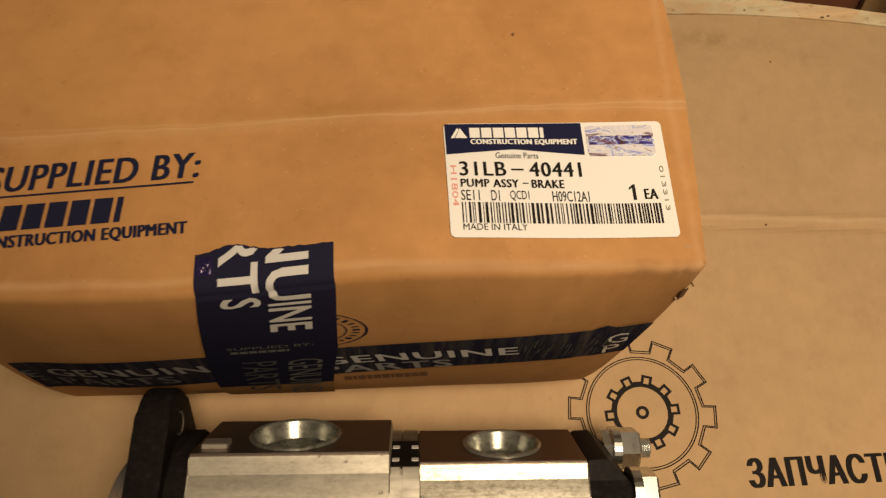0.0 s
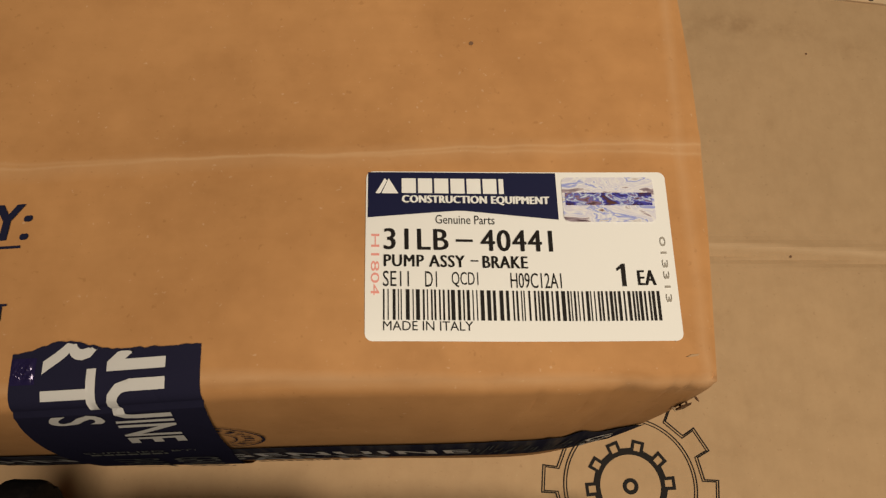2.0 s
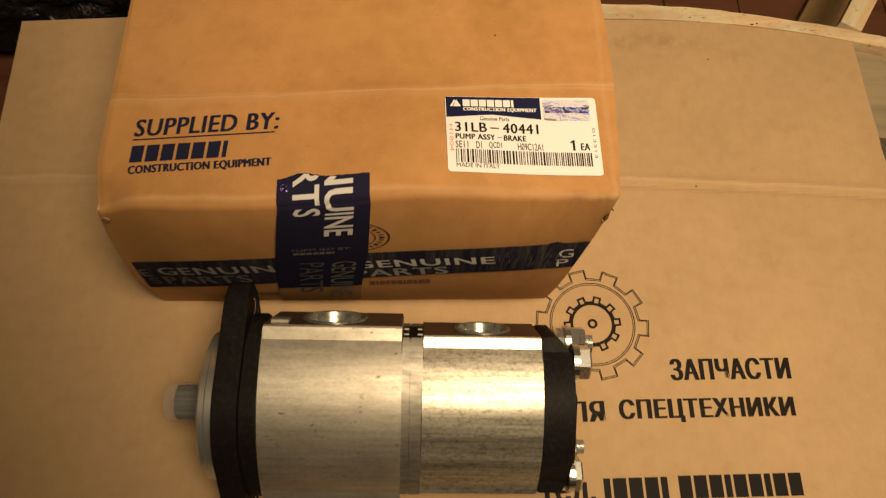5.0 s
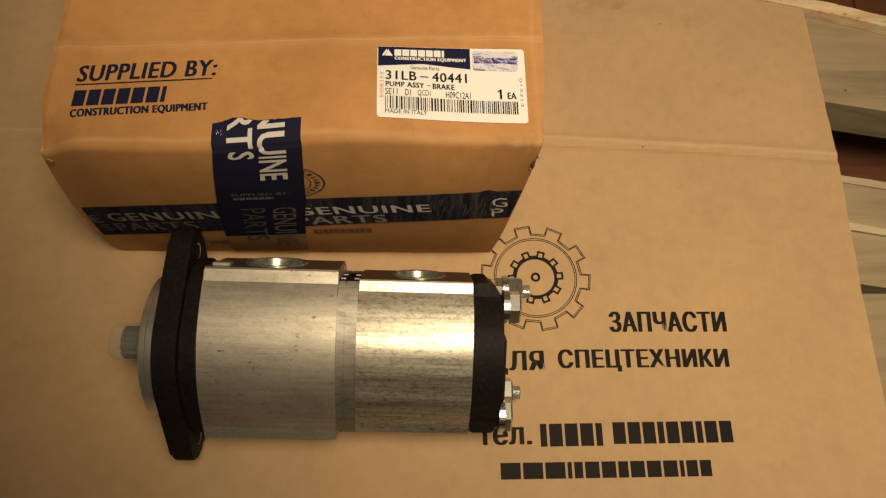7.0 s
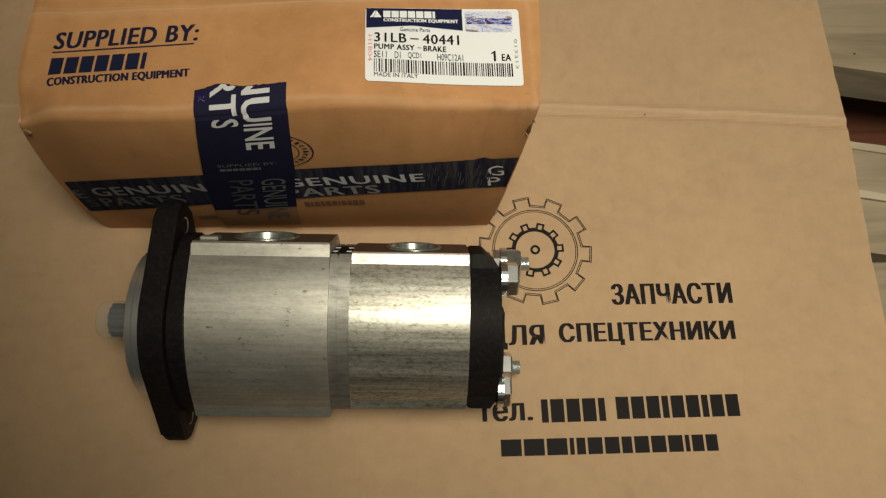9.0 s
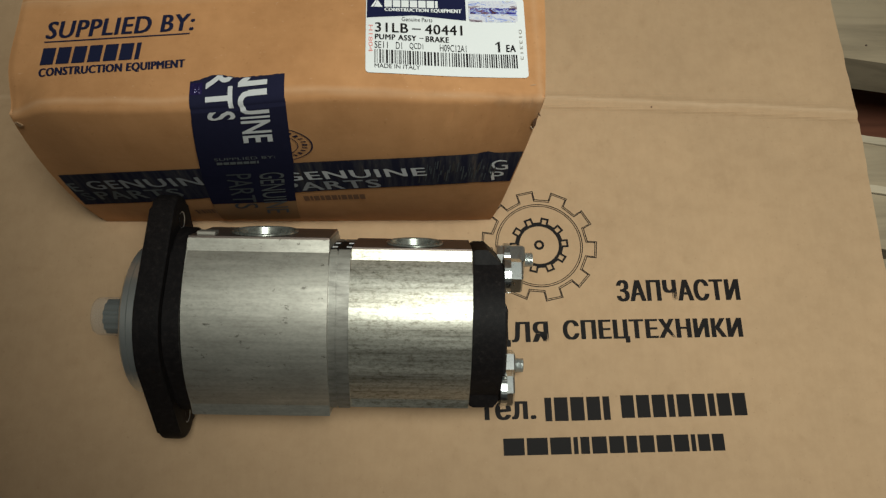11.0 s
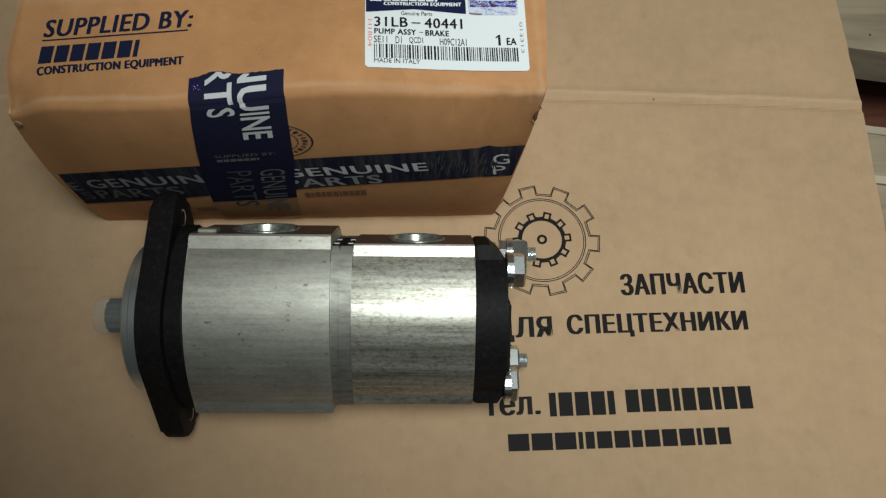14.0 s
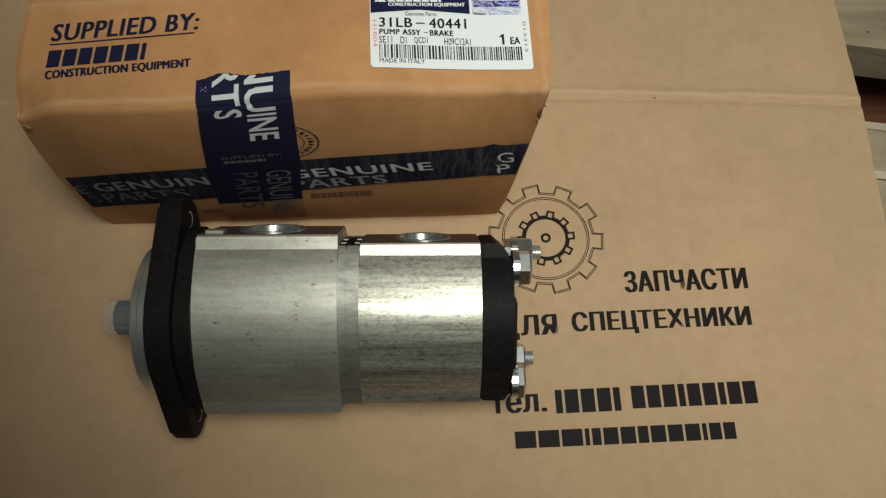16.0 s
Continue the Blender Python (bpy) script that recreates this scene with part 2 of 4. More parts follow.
_c = _n.ramp(_streak, [(0.33, (0.42, 0.405, 0.36)), (0.46, (0.61, 0.595, 0.53)), (0.7, (0.73, 0.715, 0.65))])
_c = _n.mix(_c, _n.ramp(_fine, [(0.34, (0.62, 0.61, 0.57)), (0.56, (1.05, 1.05, 1.05))]), 0.8)
_c = _n.mix(_c, _n.ramp(_pit, [(0.36, (0.42, 0.40, 0.34)), (0.50, (1, 1, 1))]), 0.75)
_c = _n.mix(_c, _n.ramp(_speck, [(0.30, (0.26, 0.25, 0.22)), (0.37, (1, 1, 1))]), 0.8)
_n.colour(_n.mix(_c, _n.ramp(_band, [(0.38, (0.46, 0.45, 0.42)), (0.55, (1, 1, 0.98))]), 0.85))
_n.rough(_fine, 0.48, 0.32)
_n.bump(_pit, 0.15, 0.0003)


def wood(name, colour):
    m = material(name, colour, 0.75, 0, 0.25)
    n = Nodes(m)
    grain = n.noise(42, (0.09, 1, 1), 6, 0.65, 0.6)
    blot = n.noise(7, detail=4)
    c = n.ramp(grain, [(0.28, tuple(v * 0.62 for v in colour)), (0.55, colour), (0.8, tuple(v * 1.12 for v in colour))])
    n.colour(n.mix(c, n.ramp(blot, [(0.3, (0.75, 0.74, 0.72)), (0.65, (1, 1, 1))]), 0.9))
    n.bump(grain, 0.3, 0.001)
    return m


WOOD_GREY = wood("weathered_board", (0.36, 0.295, 0.195))
WOOD_PALE = wood("pale_lath", (0.77, 0.68, 0.475))
_n = Nodes(WOOD_PALE)
_old = _n.b.inputs["Base Color"].links[0].from_socket
_n.colour(_n.mix(_old, _n.ramp(_n.noise(190, (0.5, 1, 1), 5, 0.75), [(0.33, (0.50, 0.34, 0.22)), (0.42, (1, 1, 1))]), 0.8))
_old = _n.b.inputs["Base Color"].links[0].from_socket
_n.colour(_n.mix(_old, _n.ramp(_n.noise(34, (0.6, 1, 1), 4, 0.7), [(0.44, (1, 1, 1)), (0.60, (1.0, 0.78, 0.66))]), 0.8))
WOOD_EDGE = wood("pale_edge_wood", (0.50, 0.43, 0.31))
WOOD_BROWN = wood("brown_board", (0.29, 0.185, 0.090))
KNOT = material("knot_bark", (0.05, 0.03, 0.02), 0.8)
FLOOR = wood("floor_boards", (0.145, 0.056, 0.029))
PLASTER = material("wall_plaster", (0.78, 0.75, 0.68), 0.9)
WALL_DARK = wood("dark_wall", (0.075, 0.050, 0.032))


# ---------------------------------------------------------------- mesh helpers
def link(name, bm, mat, parent=None, label="", smooth=False):
    me = bpy.data.meshes.new(name)
    bmesh.ops.recalc_face_normals(bm, faces=bm.faces)
    bm.to_mesh(me)
    bm.free()
    if smooth:
        for p in me.polygons:
            p.use_smooth = True
    if mat:
        me.materials.append(mat)
    ob = new(name, me)
    if parent:
        ob.parent = parent
    if label:
        ob["label"] = label
    return ob


def part(name, bm, mat, parent, label="", smooth=False):
    return link(name, bm, mat, parent, label, smooth)


def thing(name, label, category, place=(0, 0, 0), turn=(0, 0, 0), group="", kind=""):
    ob = new(name)
    ob.empty_display_size = 0.02
    ob.matrix_basis = pose(*place, *turn)
    return tagged(ob, label, category, group, kind)


def box_mesh(x0, x1, y0, y1, z0, z1, bevel=0.0, segs=2):
    bm = bmesh.new()
    bmesh.ops.create_cube(bm, size=1)
    for v in bm.verts:
        v.co = Vector(((x0 + x1) / 2 + v.co.x * (x1 - x0), (y0 + y1) / 2 + v.co.y * (y1 - y0), (z0 + z1) / 2 + v.co.z * (z1 - z0)))
    if bevel:
        bmesh.ops.bevel(bm, geom=bm.edges[:], offset=bevel, segments=segs, affect="EDGES", profile=0.5)
    return bm


def prism(outline, x0, x1, bevel=0.0, segs=2):
    """A solid with the outline [(y, z), ...] drawn out along x."""
    bm = bmesh.new()
    a = [bm.verts.new((x0, y, z)) for y, z in outline]
    b = [bm.verts.new((x1, y, z)) for y, z in outline]
    bm.faces.new(a)
    bm.faces.new(b[::-1])
    k = len(outline)
    for i in range(k):
        bm.faces.new((a[i], b[i], b[(i + 1) % k], a[(i + 1) % k]))
    if bevel:
        rim = [e for e in bm.edges if abs(e.verts[0].co.x - e.verts[1].co.x) < 1e-7]
        bmesh.ops.bevel(bm, geom=rim, offset=bevel, segments=segs, affect="EDGES", profile=0.5)
    return bm


def lathe(profile, steps=48, axis="x"):
    """A turned solid: profile [(x along the axis, radius), ...]."""
    bm = bmesh.new()
    rings = []
    for x, r in profile:
        ring = []
        for i in range(steps):
            a = 2 * math.pi * i / steps
            c, s = r * math.cos(a), r * math.sin(a)
            ring.append(bm.verts.new((x, c, s) if axis == "x" else ((c, x, s) if axis == "y" else (c, s, x))))
        rings.append(ring)
    for p, q in zip(rings, rings[1:]):
        for i in range(steps):
            bm.faces.new((p[i], p[(i + 1) % steps], q[(i + 1) % steps], q[i]))
    bm.faces.new(rings[0])
    bm.faces.new(rings[-1][::-1])
    return bm


def sharp(ob, degrees=35):
    """Smooth shading that keeps the edges sharper than this angle."""
    me = ob.data
    bm = bmesh.new()
    bm.from_mesh(me)
    for f in bm.faces:
        f.smooth = True
    for e in bm.edges:
        if len(e.link_faces) == 2 and e.calc_face_angle(0) > radians(degrees):
            e.smooth = False
    bm.to_mesh(me)
    bm.free()
    return ob


def text_bm(words, width, height, bold=0.0, thick=0.0):
    """Letters in the built-in font, laid in the xy plane from (0, 0) and fitted to width and height."""
    cu = bpy.data.curves.new("letters", "FONT")
    cu.body, cu.size, cu.offset, cu.resolution_u = words, 1.0, bold, 3
    cu.space_character = 1.10 if thick else 1.0
    ob = bpy.data.objects.new("letters", cu)
    scene.collection.objects.link(ob)
    dg = bpy.context.evaluated_depsgraph_get()
    me = bpy.data.meshes.new_from_object(ob.evaluated_get(dg))
    bm = bmesh.new()
    bm.from_mesh(me)
    bpy.data.objects.remove(ob)
    bpy.data.curves.remove(cu)
    bpy.data.meshes.remove(me)
    xs, ys = [v.co.x for v in bm.verts], [v.co.y for v in bm.verts]
    x0, x1, y0, y1 = min(xs), max(xs), min(ys), max(ys)
    for v in bm.verts:
        v.co = Vector((thick / 2 + (v.co.x - x0) / (x1 - x0) * (width - thick), (v.co.y - y0) / (y1 - y0) * height, 0))
    if thick:
        base = bm.verts[:] + bm.edges[:] + bm.faces[:]
        for k, d in enumerate((-0.5, 0.5)):
            more = bmesh.ops.duplicate(bm, geom=base)["geom"]
            for v in more:
                if isinstance(v, bmesh.types.BMVert):
                    v.co += Vector((d * thick, 0, 0.00012 * (k + 1)))
    return bm


def poly_bm(pts):
    bm = bmesh.new()
    bm.faces.new([bm.verts.new((x, y, 0)) for x, y in pts])
    return bm


def bars(widths, height, gap, total):
    """Plain bars in a row, each a mesh, their widths in proportion, fitted to a total length."""
    k = (total - gap * (len(widths) - 1)) / sum(widths)
    x = 0.0
    for w in widths:
        bm = bmesh.new()
        bm.faces.new([bm.verts.new(c) for c in ((x, 0, 0), (x + w * k, 0, 0), (x + w * k, height, 0), (x, height, 0))])
        x += w * k + gap
        yield bm


def place(bm, f):
    """Move each point (x, y) of a flat mesh to f(x, y)."""
    for v in bm.verts:
        v.co = Vector(f(v.co.x, v.co.y)) + Vector((0, 0, v.co.z))
    return bm


def slope(x, y, a=0.0, z=0.0, shear=0.0):
    """A mapping that sets a flat print down at (x, y) turned by a degrees."""
    c, s = math.cos(radians(a)), math.sin(radians(a))
    return lambda u, v: (x + c * (u + shear * v) - s * v, y + s * (u + shear * v) + c * v, z)


# ---------------------------------------------------------------- room
FLOOR_Z = -0.165
W0, W1, CEIL = 1.90, 2.00, 2.20
link("floor", box_mesh(-W1, W1, -W1, W1, FLOOR_Z - 0.1, FLOOR_Z), FLOOR)
tagged(bpy.data.objects["floor"], "dark reddish-brown boarded floor", "floor", kind="structure")
# Unseen walls: south and west are made dark to cut bounce, the others pale.
for nm, b in (("wall_north", (-W1, W1, W0, W1)), ("wall_south", (-W1, W1, -W1, -W0)), ("wall_east", (W0, W1, -W0, W0)), ("wall_west", (-W1, -W0, -W0, W0))):
    dark = nm in ("wall_south", "wall_west")
    tagged(link(nm, box_mesh(*b, FLOOR_Z, CEIL), WALL_DARK if dark else PLASTER), "unseen wall, darkened to cut bounced light" if dark else "plain plastered wall", "wall", kind="structure")
tagged(link("ceiling", box_mesh(-W1, W1, -W1, W1, CEIL, CEIL + 0.1), PLASTER), "plain pale ceiling", "ceiling", kind="structure")

# ---------------------------------------------------------------- pallet under the sheet
pallet = thing("pallet", "weathered wooden pallet under the cardboard sheet", "pallet", (0, 0, FLOOR_Z + 0.004))
PT = -0.008 - FLOOR_Z - 0.004


def back_edge(x):
    """y of the sheet's back edge, along which the bowed lath lies."""
    if x < -0.36:
        return 0.322 - 0.060 * (-0.36 - x)
    if x < 0.059:
        return 0.322 - 0.002 * (x + 0.36) / 0.419
    if x < 0.34:
        return 0.320 - 0.046 * (x - 0.059) - 0.505 * (x - 0.059) * (x - 0.176)
    return back_edge(0.3399) - 0.27 * (x - 0.3399)


def slab(front, back, z0, z1):
    """A board between two long edges, each a list of (x, y)."""
    bm = bmesh.new()
    rows = []
    for (xa, ya), (xb, yb) in zip(front, back):
        rows.append([bm.verts.new(p) for p in ((xa, ya, z0), (xa, ya, z1), (xb, yb, z1), (xb, yb, z0))])
    for a, b in zip(rows, rows[1:]):
        for k in range(4):
            bm.faces.new((a[k], b[k], b[(k + 1) % 4], a[(k + 1) % 4]))
    bm.faces.new(rows[0][::-1])
    bm.faces.new(rows[-1])
    bmesh.ops.recalc_face_normals(bm, faces=bm.faces)
    return bm


TOP = PT - 0.004
def turned(y):
    """The deck's right-hand boards lie a little askew."""
    return lambda x: y - 0.165 * (x - 0.305)


def askew(y0, y1, x0, x1, thick, drop=0.0, n=24):
    f, b = turned(y0), turned(y1)
    rng = random.Random(int(y0 * 1e4) + 7)
    xs = [x0 + (x1 - x0) * i / n for i in range(n + 1)]
    return slab([(x, f(x) + 0.0004 * rng.uniform(-1, 1)) for x in xs], [(x, b(x) + 0.0004 * rng.uniform(-1, 1)) for x in xs], TOP - drop - thick, TOP - drop)


xs = [0.11 + 0.55 * i / 30 for i in range(31)]
part("deck_board", slab([(x, turned(0.1915)(x)) for x in xs], [(x, back_edge(x) + 0.008) for x in xs], TOP - 0.048, TOP), WOOD_GREY, pallet, "thick weathered end board")
part("deck_board", box_mesh(-0.515, 0.105, 0.200, 0.298, TOP - 0.060, TOP, 0.002), WOOD_GREY, pallet)
for y0, y1, thick in ((0.0605, 0.1027, 0.030), (0.0000, 0.0523, 0.030)):
    part("deck_board", askew(y0, y1, 0.14, 0.66, thick, 0.003), WOOD_GREY, pallet)
    # A narrow paler strip behind each of these deck boards.
    part("board_edge", askew(y1 + 0.0005, y1 + 0.0078, 0.14, 0.66, thick, 0.001), WOOD_EDGE, pallet, "pale strip along a deck board's back edge")
for y0, y1, thick in ((0.066, 0.150, 0.020), (-0.130, -0.010, 0.018), (-0.290, -0.170, 0.018), (-0.450, -0.330, 0.018)):
    part("deck_board", box_mesh(-0.515, 0.66 if y0 < 0 else 0.13, y0, y1, TOP - thick, TOP, 0.002), WOOD_GREY, pallet)
for x in (-0.46, 0.06, 0.58):
    part("stringer", box_mesh(x - 0.045, x + 0.045, -0.45, 0.060 if x > 0.5 else 0.195, 0.0, PT - 0.036, 0.002), WOOD_GREY, pallet)
part("block", box_mesh(0.50, 0.62, 0.160, 0.215, 0.0, TOP - 0.050, 0.002), WOOD_GREY, pallet)
part("block", box_mesh(0.14, 0.24, 0.235, 0.310, 0.0, TOP - 0.050, 0.002), WOOD_GREY, pallet)
part("nail", box_mesh(0.3285, 0.3305, 0.2040, 0.2058, TOP - 0.002, TOP + 0.0008, 0.0005, 1), KNOT, pallet)

lath = thing("lath", "pale rough-sawn lath lying along the back of the cardboard sheet", "lath", (0, 0, -0.0115))
xs = [-0.30 + 0.80 * i / 64 for i in range(65)]
_rng = random.Random(21)
part("strip", slab([(x, back_edge(x) + 0.0004 + 0.0005 * _rng.random()) for x in xs], [(x, back_edge(x) + 0.0145 + 0.0040 * max(0.0, min(1.0, (0.24 - x) / 0.16)) + 0.0006 * _rng.uniform(-1, 1)) for x in xs], 0.0, 0.0125), WOOD_PALE, lath)
for x, y, r in ((0.1935, 0.3150, 0.0009), (0.1990, 0.3163, 0.0007), (0.130, 0.3230, 0.0005)):
    bm = lathe([(0.0121, r), (0.0130, r * 0.8), (0.0132, 0.0001)], 10, "x")
    for v in bm.verts:
        v.co = Vector((x + v.co.y * 2.2, y + v.co.z, v.co.x))
    part("knot", bm, KNOT, lath, "small dark knot")

# ---------------------------------------------------------------- cardboard sheet with its print
def sheet_z(x, y):
    cy = 0.135 - 0.0405 * max(0.0, x) - 0.16 * max(0.0, x - 0.15) ** 2
    groove = -0.0015 * math.exp(-((y - cy) / 0.0030) ** 2) + 0.0013 * math.exp(-((y - cy - 0.007) / 0.004) ** 2)
    groove *= 1.0 if x > -0.30 else 0.35
    return groove + 0.0008 * noise.noise((x * 6, y * 6, 0))


def sheet_bm():
    bm = bmesh.new()
    xs = [-0.536 + 0.841 * i / 60 for i in range(61)]
    ys = [-0.50 + 0.56 * i / 24 for i in range(24)] + [0.06 + 0.12 * i / 48 for i in range(48)] + [0.18 + 0.145 * i / 10 for i in range(11)]
    grid = []
    for y in ys:
        row = []
        for x in xs:
            k = max(0.0, x) / 0.305
            edge = 0.2958 + 0.0030 * min(1.0, max(0.0, (y - 0.0) / 0.10)) - 0.018 * max(0.0, y - 0.125) + 0.0012 * noise.noise((0.0, y * 55, 3.0))
            u = x if x < 0 else x + (edge - 0.305) * k * k
            back = back_edge(u)
            v = y if y < 0.18 else 0.18 + (y - 0.18) / 0.145 * (back - 0.18)
            row.append(bm.verts.new((u, v, sheet_z(u, v))))
        grid.append(row)
    top = []
    for a, b in zip(grid, grid[1:]):
        for i in range(len(xs) - 1):
            top.append(bm.faces.new((a[i], a[i + 1], b[i + 1], b[i])))
    rim = grid[0] + [r[-1] for r in grid[1:]] + grid[-1][-2::-1] + [r[0] for r in grid[-2:0:-1]]
    low = [bm.verts.new((v.co.x, v.co.y, -0.0075)) for v in rim]
    for i in range(len(rim)):
        j = (i + 1) % len(rim)
        bm.faces.new((rim[i], low[i], low[j], rim[j]))
    bm.faces.new(low)
    return bm


sheet = thing("cardboard_sheet", "large tan cardboard sheet with black print and a fold crease", "cardboard")
part("sheet_body", sheet_bm(), CARD_SHEET, sheet, smooth=False)


def on_sheet(name, bm, x, y, a=0.0, shear=0.0, mat=None, label=""):
    f = slope(x, y, a, 0, shear)
    def drop(u, v):
        p = f(u, v)
        return (p[0], p[1], sheet_z(p[0], p[1]) + 0.0005)
    return part(name, place(bm, drop), mat or INK_BLACK, sheet, label)


on_sheet("lettering", text_bm("ЗАПЧАСТИ", 0.104, 0.0185, 0.0, 0.0020), 0.0625, -0.0502, 0.2)
on_sheet("lettering", text_bm("ДЛЯ", 0.049, 0.0205, 0.0, 0.0020), -0.0455, -0.0872, 0.3)
on_sheet("lettering", text_bm("СПЕЦТЕХНИКИ", 0.149, 0.0195, 0.0, 0.0020), 0.0155, -0.0850, 0.3)
on_sheet("lettering", text_bm("тел.", 0.045, 0.0145, 0.0, 0.0019), -0.0551, -0.1458, 0.8)
for bm in bars([0.5, 1, 1, 1, 0.5], 0.0185, 0.0022, 0.052):
    on_sheet("printed_bar", bm, -0.003, -0.147, 0.6)
for bm in bars([1, 1, 1, 0.5, 1, 1, 0.5, 1, 1], 0.0178, 0.0022, 0.101):
    on_sheet("printed_bar", bm, 0.0580, -0.1452, 0.5)
for bm in bars([1.4, 1.4, 1.4, 0.3, 0.6, 1, 1, 0.7, 1, 1, 1, 0.3, 0.8, 0.8], 0.0130, 0.0020, 0.1745):
    on_sheet("printed_bar", bm, -0.0371, -0.1728, 0.5)


def ring_bm(r0, r1, n=96):
    bm = bmesh.new()
    a = [bm.verts.new((r0 * math.cos(2 * math.pi * i / n), r0 * math.sin(2 * math.pi * i / n), 0)) for i in range(n)]
    b = [bm.verts.new((r1 * math.cos(2 * math.pi * i / n), r1 * math.sin(2 * math.pi * i / n), 0)) for i in range(n)]
    for i in range(n):
        j = (i + 1) % n
        bm.faces.new((a[i], b[i], b[j], a[j]))
    return bm


def gear_outline(rt, rr, teeth, phase, tip, root):
    pts = []
    for k in range(teeth):
        c = phase + 360.0 * k / teeth
        for d, r in ((-root, rr), (-tip, rt), (tip, rt), (root, rr)):
            pts.append((r * math.cos(radians(c + d)), r * math.sin(radians(c + d))))
    return pts


def stroke_bm(pts, w):
    """A closed line of width w through the points."""
    bm = bmesh.new()
    k = len(pts)
    ins, outs = [], []
    for i in range(k):
        p, q, r = Vector(pts[i - 1]), Vector(pts[i]), Vector(pts[(i + 1) % k])
        d1, d2 = (q - p).normalized(), (r - q).normalized()
        n1, n2 = Vector((-d1.y, d1.x)), Vector((-d2.y, d2.x))
        m = (n1 + n2).normalized()
        m = m * (w / 2 / max(0.35, m.dot(n1)))
        ins.append(bm.verts.new((*(q + m), 0)))
        outs.append(bm.verts.new((*(q - m), 0)))
    for i in range(k):
        j = (i + 1) % k
        bm.faces.new((ins[i], outs[i], outs[j], ins[j]))
    return bm


def join_bm(a, b):
    me = bpy.data.meshes.new("tmp")
    b.to_mesh(me)
    b.free()
    a.from_mesh(me)
    bpy.data.meshes.remove(me)
    return a


GP = -5.6
outer = stroke_bm(gear_outline(0.0492, 0.0415, 10, GP, 8.4, 9.6), 0.0007)
outer = join_bm(outer, stroke_bm(gear_outline(0.0478, 0.0402, 10, GP, 7.6, 8.6), 0.0006))
on_sheet("printed_gear", outer, 0, 0)
on_sheet("printed_ring", join_bm(ring_bm(0.0365, 0.0372), ring_bm(0.0350, 0.0356)), 0, 0)
inner = ring_bm(0.0168, 0.0192)
inner = join_bm(inner, stroke_bm(gear_outline(0.0242, 0.0198, 10, GP + 9, 6.4, 7.6), 0.0017))
on_sheet("printed_gear", inner, 0, 0)
on_sheet("printed_ring", ring_bm(0.0022, 0.0043, 32), 0, 0)

# ---------------------------------------------------------------- carton
BX0, BX1, BY0, BY1, BH = -0.356, -0.0235, 0.030, 0.290, 0.198


def carton_top(x, y):
    """Height of the carton's lid, a little domed and pressed in at its front corners."""
    z = BH + 0.010 * math.exp(-((x + 0.15) / 0.07) ** 2 - ((y - 0.05) / 0.05) ** 2)
    z += 0.0010 * math.exp(-((y - crease_y(x)) / 0.0035) ** 2) - 0.003 * math.exp(-((x - BX0) / 0.05) ** 2)
    z -= 0.0135 * math.exp(-((x - BX0) / 0.018) ** 2 - ((y - BY0) / 0.016) ** 2)
    z += 0.0012 * noise.noise((x * 11, y * 11, 2))
    return z


def crease_y(x):
    return 0.096 + 0.045 * (x - BX0)


def slack(x):
    """How freely the front wall bulges at x: the corners hold it."""
    return 1 - 0.6 * math.exp(-((x - BX1) / 0.028) ** 2) - 0.6 * math.exp(-((x - BX0) / 0.035) ** 2)


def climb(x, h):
    """Raises a flat-wall print height h along camera sight lines onto the bulge."""
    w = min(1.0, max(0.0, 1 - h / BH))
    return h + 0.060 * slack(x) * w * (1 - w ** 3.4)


def carton_front(x, z):
    """Depth of the carton's front wall."""
    fold = math.exp(-((x + 0.058 - 0.10 * (z - 0.12)) / 0.0045) ** 2) * min(1.0, max(0.0, (z - 0.09) / 0.06))
    high = min(1.0, max(0.0, (z - 0.122) / 0.04))
    for k, wide in ((0.0445, 0.0016), (0.0400, 0.0012), (0.0690, 0.0014), (0.0870, 0.0012)):
        fold += 0.55 * high * math.exp(-((x + k - 0.16 * (z - 0.14)) / wide) ** 2)
    bulge = 0.0056 * math.exp(-((z - 0.205) / 0.050) ** 2 - ((x + 0.26) / 0.12) ** 2)
    bulge += 0.0132 * slack(x) * (1 - abs(2 * min(1.0, max(0.0, z / BH)) - 1) ** 2.5)
    return BY0 + 0.0015 * noise.noise((x * 9, z * 6, 7)) - 0.001 + 0.0019 * fold - bulge - 0.006 * (1 - z / BH)


def wall_y(x, z):
    """Depth of the front wall at the true height z, stretched up to the domed lid."""
    return carton_front(x, min(BH, z * BH / carton_top(x, BY0 + 0.002)))


def carton_x(u, z):
    """x at the fraction u of the carton's width: the foot is a little narrower."""
    k = min(1.0, max(0.0, z / BH))
    l, r = -0.3655 + (BX0 + 0.3655) * k, -0.0400 + (BX1 + 0.0400) * k
    return l + (r - l) * u


